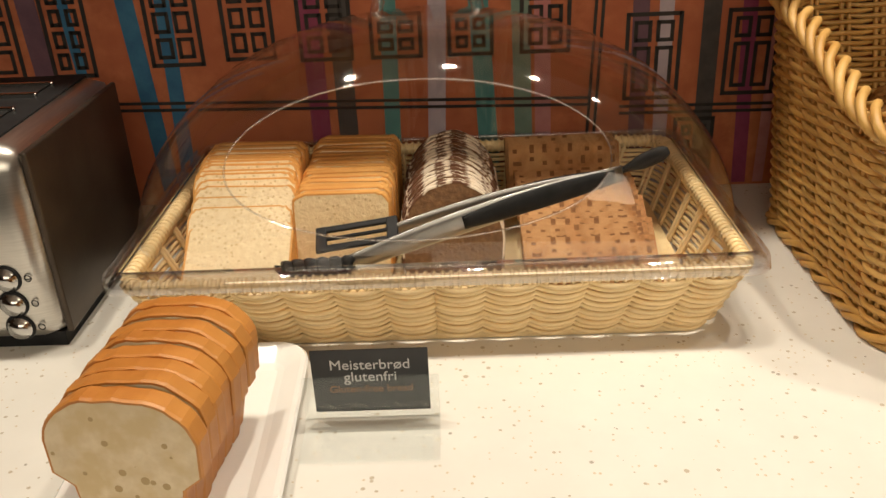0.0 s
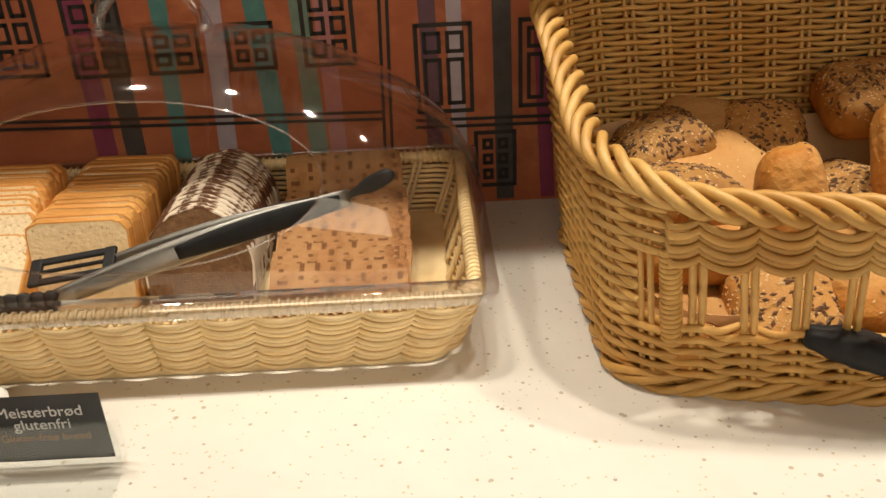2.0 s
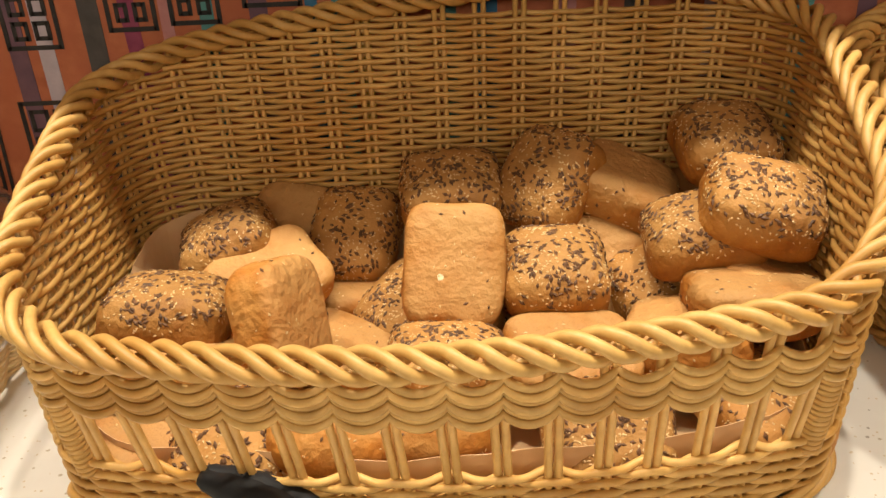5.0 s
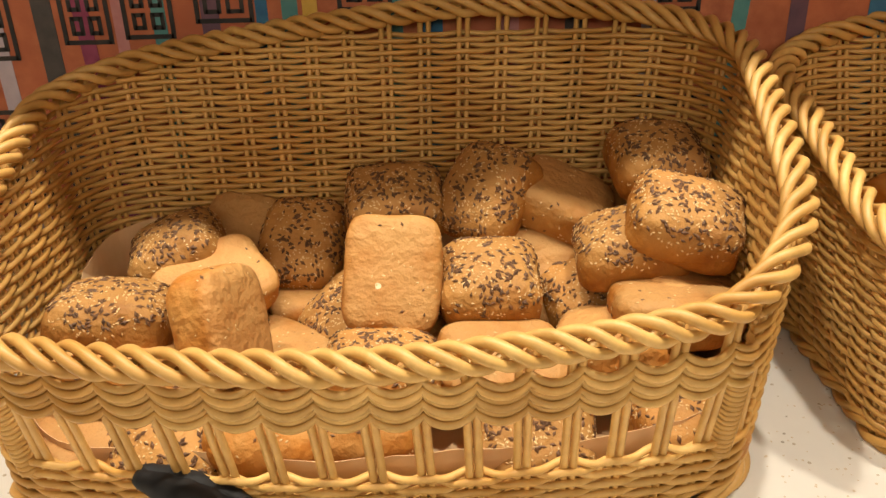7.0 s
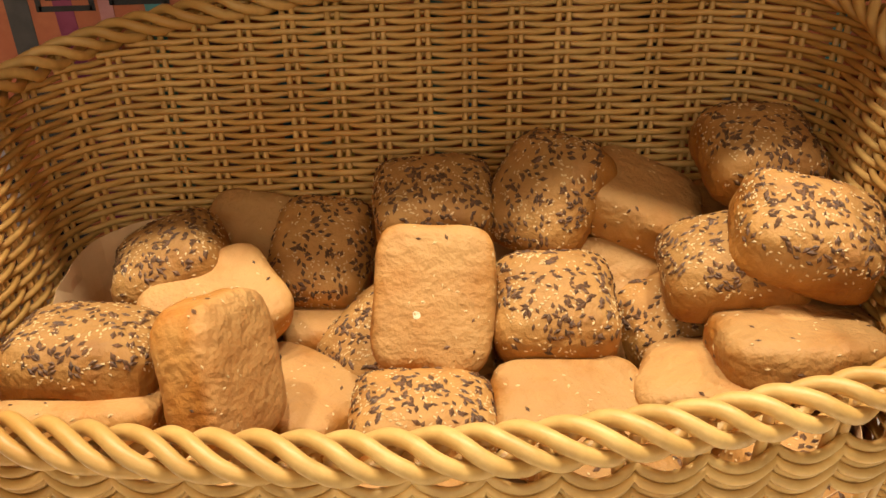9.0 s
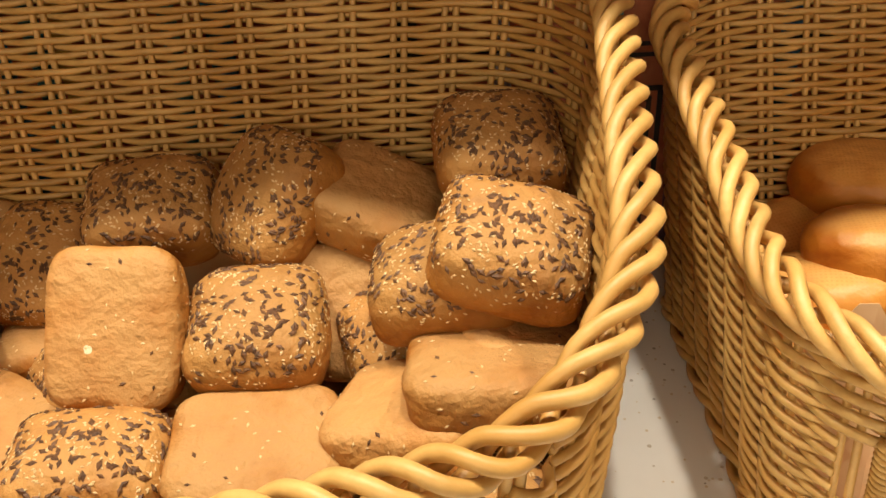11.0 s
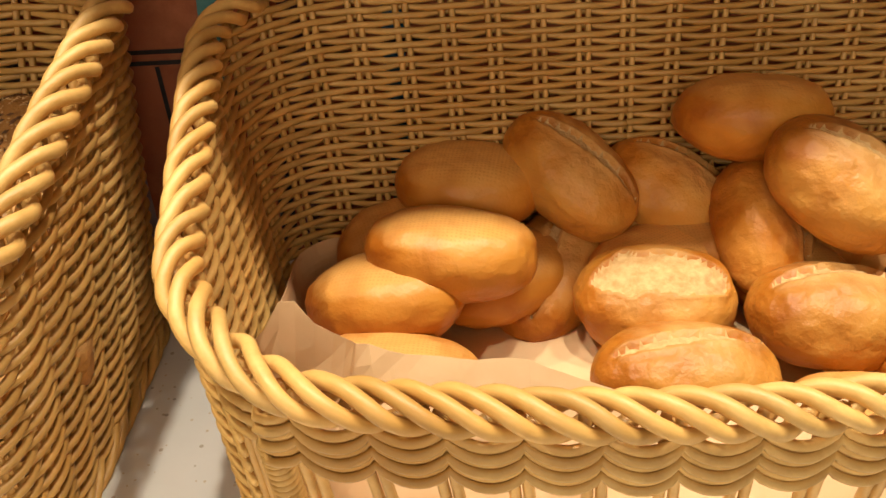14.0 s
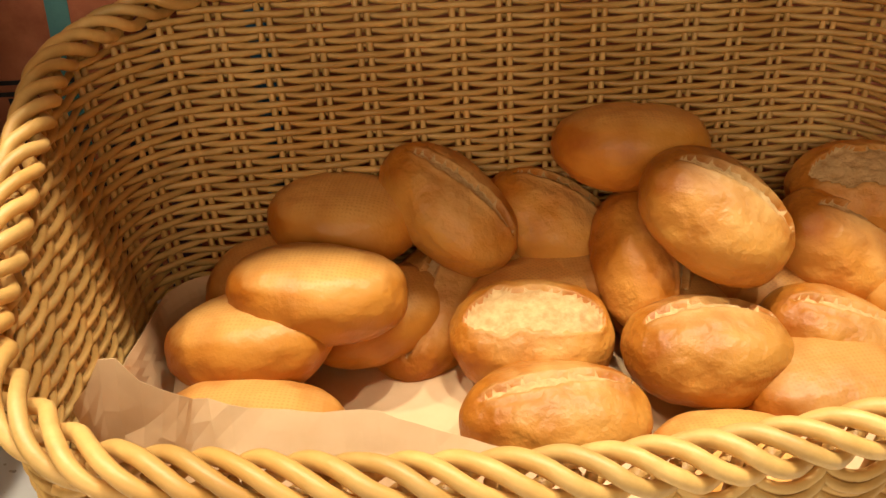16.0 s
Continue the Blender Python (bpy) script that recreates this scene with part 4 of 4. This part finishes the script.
def slice_mesh(w, h, thick, kind, crust, crumb, seed):
    """A slice with crumb on both faces and a crust band."""
    rng = random.Random(seed)
    pts = [(x * (1 + 0.012 * rng.uniform(-1, 1)), z * (1 + 0.012 * rng.uniform(-1, 1))) for x, z in slice_outline(w, h, kind)]
    n = len(pts)
    verts, faces, mats = [], [], []
    rings = [(-0.5, 0.955), (-0.5, 0.985), (-0.36, 1.0), (0.36, 1.0), (0.5, 0.985), (0.5, 0.955)]
    for dy, f in rings:
        for x, z in pts:
            verts.append((x * f, dy * thick + 0.0008 * noise.noise(Vector((x * 60, z * 60, seed))), (z - h / 2) * f + h / 2))
    for k in range(len(rings) - 1):
        for i in range(n):
            faces.append((k * n + i, k * n + (i + 1) % n, (k + 1) * n + (i + 1) % n, (k + 1) * n + i))
            mats.append(0)
    faces += [tuple(range(n)), tuple(range((len(rings) - 1) * n, len(rings) * n))[::-1]]
    mats += [1, 1]
    faces = [f[::-1] for f in faces]
    mesh = raw(verts, faces)
    mesh.materials.append(crust)
    mesh.materials.append(crumb)
    mesh.polygons.foreach_set("material_index", mats)
    return mesh


def loaf(name, label, place, count, w, h, thick, kind, crust, crumb, lean, pitch, seed):
    ob = thing(name, label, "bread", place)
    rng = random.Random(seed)
    meshes = [slice_mesh(w, h, thick, kind, crust, crumb, seed * 10 + k) for k in range(4)]
    y = 0.0
    for i in range(count):
        q = i / max(1, count - 1)
        tilt = lean(q) + rng.uniform(-1.2, 1.2)
        link_mesh("slice", meshes[i % 4], None, ob, smooth=False, place=pose(rng.uniform(-0.0015, 0.0015), y, rng.uniform(0, 0.0015), tilt, 0, rng.uniform(-1, 1)))
        y += pitch / max(0.35, math.cos(radians(tilt)))
    return ob


loaf("white_toast_loaf", "sliced white tin loaf lying in the basket", pose(-0.092, 0.728, 0.014), 14, 0.100, 0.102, 0.0125, "tin", M_TOAST, M_CRUMB, lambda q: -14 - 44 * (1 - q) ** 2, 0.0100, 3)
loaf("wheat_toast_loaf", "sliced light wheat tin loaf standing in the basket", pose(0.004, 0.800, 0.012), 16, 0.092, 0.086, 0.0105, "tin", M_TOAST, M_CRUMB, lambda q: -8, 0.0104, 4)
loaf("rye_loaf", "sliced dark rye loaf with a floured crust", pose(0.105, 0.795, 0.012), 17, 0.098, 0.092, 0.0095, "arch", M_RYECRUST, M_RYE, lambda q: -14, 0.0089, 5)


def crispbread_mesh(seed):
    w, d, t = 0.118, 0.062, 0.006
    nx, ny = 26, 14
    rng = random.Random(seed)
    pits = [(((i + 0.5) / 8 - 0.5) * w + rng.uniform(-0.003, 0.003), ((j + 0.5) / 5 - 0.5) * d + rng.uniform(-0.002, 0.002)) for i in range(8) for j in range(5)]
    verts, faces, mats = [], [], []
    for side in (1, -1):
        for j in range(ny + 1):
            for i in range(nx + 1):
                x, y = (i / nx - 0.5) * w, (j / ny - 0.5) * d
                dent = sum(math.exp(-((x - px) ** 2 + (y - py) ** 2) / 0.0032 ** 2) for px, py in pits)
                verts.append((x, y, side * (t / 2 - 0.0026 * min(dent, 1.0) + 0.0008 * noise.noise(Vector((x * 90, y * 90, seed))))))
    half = (nx + 1) * (ny + 1)
    for j in range(ny):
        for i in range(nx):
            a = j * (nx + 1) + i
            x, y = ((i + 0.5) / nx - 0.5) * w, ((j + 0.5) / ny - 0.5) * d
            hole = min((x - px) ** 2 + (y - py) ** 2 for px, py in pits) < 0.0030 ** 2
            faces += [(a, a + 1, a + nx + 2, a + nx + 1), (half + a + nx + 1, half + a + nx + 2, half + a + 1, half + a)]
            mats += [1 if hole else 0, 0]
    edge = [i for i in range(nx + 1)] + [(j + 1) * (nx + 1) - 1 for j in range(1, ny + 1)] + [ny * (nx + 1) + i for i in range(nx - 1, -1, -1)] + [j * (nx + 1) for j in range(ny - 1, 0, -1)]
    for k, a in enumerate(edge):
        b = edge[(k + 1) % len(edge)]
        faces.append((a, half + a, half + b, b))
        mats.append(0)
    mesh = raw(verts, faces)
    mesh.materials.append(M_CRISP)
    mesh.materials.append(M_HOLE)
    mesh.polygons.foreach_set("material_index", mats)
    return mesh


crisp_meshes = [crispbread_mesh(k) for k in range(3)]
rng = random.Random(9)
for k in range(13):
    q = k / 12
    ob = link_mesh("crispbread", crisp_meshes[k % 3], None, None, "", False)
    ob.matrix_basis = pose(0.232 + rng.uniform(-0.003, 0.003), 0.765 + 0.115 * q, 0.038 + 0.020 * q, 24, 0, rng.uniform(-3, 3))
    tagged(ob, "brown dimpled rye crispbread slab in the basket", "crispbread", "crispbreads")
for k in range(4):
    ob = link_mesh("crispbread", crisp_meshes[k % 3], None, None, "", False)
    ob.matrix_basis = pose(0.225 + rng.uniform(-0.003, 0.003), 0.935 + 0.009 * k, 0.060, 70, 0, rng.uniform(-3, 3))
    tagged(ob, "brown dimpled rye crispbread slab standing at the back", "crispbread", "crispbreads")


# ---- tongs ----
def bread_tongs():
    """Two broad steel arms that meet in a black end loop; one has a slotted head, the other a scalloped one."""
    ob = thing("serving_tongs", "steel serving tongs with black grips lying on the bread", "tongs")

    def along(a, b, q0, q1, n, lift=(0, 0, 0)):
        a, b, lift = Vector(a), Vector(b), Vector(lift)
        return [a.lerp(b, q0 + (q1 - q0) * i / (n - 1)) + lift + Vector((0, 0, 0.004 * math.sin(math.pi * (q0 + (q1 - q0) * i / (n - 1))))) for i in range(n)]

    near, near_end = (0.018, 0.704, 0.078), (0.250, 0.752, 0.131)
    far, far_end = (0.050, 0.742, 0.087), (0.247, 0.764, 0.124)
    link_mesh("arm", tube_mesh([along(near, near_end, 0, 1, 25)], [0.0075 + 0.0035 * math.sin(math.pi * i / 24) for i in range(25)], 12, flat=0.22), M_ARM, ob, "broad steel arm")
    link_mesh("grip", tube_mesh([along(near, near_end, 0.42, 0.97, 21, (0, -0.0024, 0))], [0.0096 * max(0.25, math.sin(math.pi * (0.06 + 0.88 * i / 20))) ** 0.35 for i in range(21)], 12, flat=0.30), M_BLACK, ob, "black rubber grip")
    link_mesh("arm", tube_mesh([along(far, far_end, 0, 1, 25)], [0.0065 + 0.003 * math.sin(math.pi * i / 24) for i in range(25)], 12, flat=0.22), M_ARM, ob, "broad steel arm")
    link_mesh("grip", tube_mesh([along(far, far_end, 0.42, 0.97, 21, (0, 0.0024, 0.001))], [0.0078 * max(0.25, math.sin(math.pi * (0.06 + 0.88 * i / 20))) ** 0.35 for i in range(21)], 12, flat=0.30), M_BLACK, ob, "black rubber grip")
    lobes = [(0.022 - 0.062 * q, 0.704 - 0.003 * q, 0.077 + 0.001 * math.sin(q * 40)) for q in [i / 42 for i in range(43)]]
    link_mesh("scalloped_head", tube_mesh([lobes], [(0.0078 + 0.0016 * math.sin(i * 0.9)) * min(1.0, 0.45 + (42 - i) * 0.07) for i in range(43)], 12, flat=0.55), M_BLACK, ob, "black scalloped nylon head")
    head = Matrix.Translation((0.024, 0.740, 0.088)) @ pose(0, 0, 0, 28, -8, 0)
    for k, w in ((-1, 0.0062), (0, 0.0030), (1, 0.0062)):
        box("head_bar", (0.066, w, 0.0034), (0, 0.0098 * k, 0), M_BLACK, ob, "black nylon head bar", 0.0012, head)
    for k in (-1, 1):
        box("head_end", (0.010, 0.0262, 0.0042), (0.031 * k, 0, 0), M_BLACK, ob, "black nylon head end", 0.0014, head)
    loop = [(0.248 + 0.038 * q, 0.757 - 0.010 * q, 0.130 + 0.022 * q) for q in [i / 10 for i in range(11)]]
    link_mesh("end_loop", tube_mesh([loop], [0.0028, 0.003, 0.0034, 0.0046, 0.006, 0.0066, 0.0068, 0.0068, 0.0066, 0.006, 0.003], 10, flat=0.6), M_BLACK, ob, "black end loop")
    return ob


bread_tongs()


def counter_tongs():
    ob = thing("serving_tongs", "steel serving tongs with black grips leaning on the basket", "tongs", Matrix.Identity(4))
    a, b = Vector((0.570, 0.626, 0.060)), Vector((0.800, 0.560, 0.010))
    d = (b - a)
    for side in (-1, 1):
        off = Vector((0.25, 0.95, 0)) * 0.007 * side
        arm = [a + d * q + off * (0.4 + q) for q in [0.30 + 0.70 * i / 12 for i in range(13)]]
        link_mesh("arm", tube_mesh([arm], 0.0065, 8), M_STEEL, ob)
        grip = [a + d * q + off * (0.4 + q) + Vector((0, 0, 0.003)) for q in [0.34 * i / 16 for i in range(17)]]
        rad = [max(0.003, 0.0125 * math.sin(math.pi * (0.06 + 0.86 * i / 16)) ** 0.55 + 0.0006 * math.sin(i * 1.9)) for i in range(17)]
        link_mesh("grip", tube_mesh([grip], rad, 10), M_BLACK, ob, "black scalloped rubber end")
    return ob


counter_tongs()


# ---- label stand ----
sign = thing("bread_label", "black name card in a clear acrylic stand", "label", pose(0.043, 0.0, 0))
card_place = pose(0, 0.600, 0.0362, 90, 0, 0)
box("card", (0.0856, 0.054, 0.0012), (0, 0, 0), M_CARD, sign, "black plastic card", 0.0, card_place)


def writing(text, size, at, material):
    curve = bpy.data.curves.new("lettering", "FONT")
    curve.body, curve.size, curve.align_x, curve.extrude = text, size, "CENTER", 0.0002
    curve.materials.append(material)
    ob = new("lettering", curve)
    ob.parent = sign
    ob.matrix_basis = card_place @ pose(*at)
    return ob


writing("Meisterbrød", 0.0118, (0.0, 0.0105, 0.0009), M_TEXT)
writing("glutenfri", 0.0118, (0.0, 0.0, 0.0009), M_TEXT)
writing("Gluten-free bread", 0.0085, (0.0, -0.0095, 0.0009), M_BROWN)


def acrylic_stand():
    """A bent clear sheet: foot plate, back slope and a front lip that holds the card."""
    prof = [(0.551, 0.0015), (0.578, 0.0015), (0.590, 0.004), (0.594, 0.014), (0.591, 0.044)]
    prof2 = [(0.594, 0.006), (0.603, 0.006), (0.605, 0.012), (0.603, 0.036)]
    for n, (name, line) in enumerate((("foot_plate", prof), ("back_lip", prof2))):
        verts, faces = [], []
        for x in (-0.050, 0.050):
            for y, z in line:
                verts += [(x, y, z), (x, y + 0.0006, z + 0.0018)]
        k = 2 * len(line)
        for i in range(len(line) - 1):
            a = 2 * i
            faces += [(a, a + 2, a + 2 + k, a + k), (a + 1, a + 1 + k, a + 3 + k, a + 3), (a, a + 1, a + 3, a + 2), (a + k, a + k + 2, a + k + 3, a + k + 1)]
        faces += [(0, k, k + 1, 1), (k - 2, k - 1, 2 * k - 1, 2 * k - 2)]
        link_mesh(name, raw(verts, faces), M_ACRYL, sign, "clear acrylic sheet", False)


acrylic_stand()


# ---- plate and gluten-free loaf ----
plate = thing("serving_plate", "long white porcelain plate under the loaf", "plate", pose(-0.085, 0.545, 0, 0, 0, 2))
psh = [(0.0, 0.001, -0.022), (0.0, 0.010, -0.006), (0.0, 0.016, 0.0), (0.0, 0.018, -0.002), (0.0, 0.0165, -0.006), (0.0, 0.009, -0.020), (0.0, 0.0065, -0.026)]
plate_shell = Shell(0.075, -0.140, 0.140, 0.030, 0, 0, 0, lambda y, x: 0.017)
verts, faces = [], []
for i in range(120):
    for _, z, out in psh:
        verts.append(plate_shell.at(i / 120, z, out))
k = len(psh)
for i in range(120):
    for j in range(k - 1):
        faces.append((i * k + j, (i + 1) % 120 * k + j, (i + 1) % 120 * k + j + 1, i * k + j + 1))
faces += [tuple(i * k for i in range(120)), tuple(i * k + k - 1 for i in range(120))[::-1]]
link_mesh("dish", raw(verts, faces), M_PORCELAIN, plate, smooth=False)
loaf("glutenfree_loaf", "sliced gluten-free loaf with a glossy brown crust on the plate", pose(-0.096, 0.490, 0.006, 0, 0, -6), 8, 0.100, 0.101, 0.0160, "mushroom", M_GF, M_GFCRUMB, lambda q: -4 - 3 * q, 0.0146, 6)

# ---- toaster ----
toaster = thing("toaster", "brushed steel two-slot toaster with three round buttons", "toaster", pose(-0.362, 0.806, 0, 0, 0, 0))
box("body", (0.262, 0.226, 0.178), (0, 0.012, 0.099), M_STEEL, toaster, bevel=0.020, smooth=True)
box("side_panel", (0.006, 0.206, 0.166), (0.1305, 0.014, 0.097), M_SIDE, toaster, "dark smooth side panel", 0.002)
box("top_panel", (0.225, 0.190, 0.003), (-0.004, 0.016, 0.1885), M_BLACK, toaster, "dark top plate", 0.001)
box("base", (0.25, 0.175, 0.014), (0, 0, 0.007), M_BLACK, toaster)
for k in (-1, 1):
    box("slot", (0.185, 0.032, 0.004), (-0.005, 0.014 + 0.040 * k, 0.1895), M_DARK, toaster, "black toasting slot")
    for j in (-1, 1):
        box("slot_rim", (0.195, 0.004, 0.006), (-0.005, 0.014 + 0.040 * k + j * 0.018, 0.1915), M_CHROME, toaster, bevel=0.0015)
for k, z in enumerate((0.075, 0.051, 0.028)):
    x = 0.096
    link_mesh("button", lathe([(0.0085, 0.006), (0.0085, 0.0), (0.0105, 0.0), (0.0105, 0.003)], 24), M_CHROME, toaster, "round steel push button", place=pose(x, -0.101, z, 90))
    link_mesh("button_ring", tube_mesh([[(0.0112 * math.cos(q), 0.0112 * math.sin(q), 0) for q in [2 * math.pi * i / 24 for i in range(24)]]], 0.0016, 6, True), M_BLACK, toaster, "black button ring", place=pose(x, -0.1015, z, 90))
    bar = [(x + 0.018 + 0.0028 * math.cos(q), -0.1015, z + 0.0028 * math.sin(q)) for q in [2 * math.pi * i / 12 for i in range(12)]]
    link_mesh("button_mark", tube_mesh([bar], 0.0006, 4, True), M_DARK, toaster, "small black symbol")

# ---- post ----
post = thing("steel_post", "polished steel post with a wooden head on the counter", "post", pose(0.571, 0.393, 0))
link_mesh("tube", lathe([(0.0115, 0.0), (0.0115, 0.386)], 40), M_CHROME, post)
link_mesh("foot_ring", lathe([(0.026, 0.0), (0.026, 0.004), (0.022, 0.006), (0.015, 0.006)], 40), M_CHROME, post)
box("wooden_head", (0.036, 0.034, 0.060), (-0.003, 0, 0.406), M_OAK, post, "brown wooden block", 0.002)

# ---- glass guard above the counter's front ----
guard = thing("sneeze_guard", "green-edged glass guard held by the steel post", "glass guard", pose(0.571, 0.33, 0))
box("glass_edge", (0.86, 0.006, 0.030), (0.03, 0, 0.0), M_GREEN, guard, "dark green glass edge", 0.0015, pose(0, 0, 0.4403, 0, -1.5, 0))
box("bracket", (0.014, 0.050, 0.006), (0, 0.024, 0.434), M_CHROME, guard, "steel bracket", 0.001)
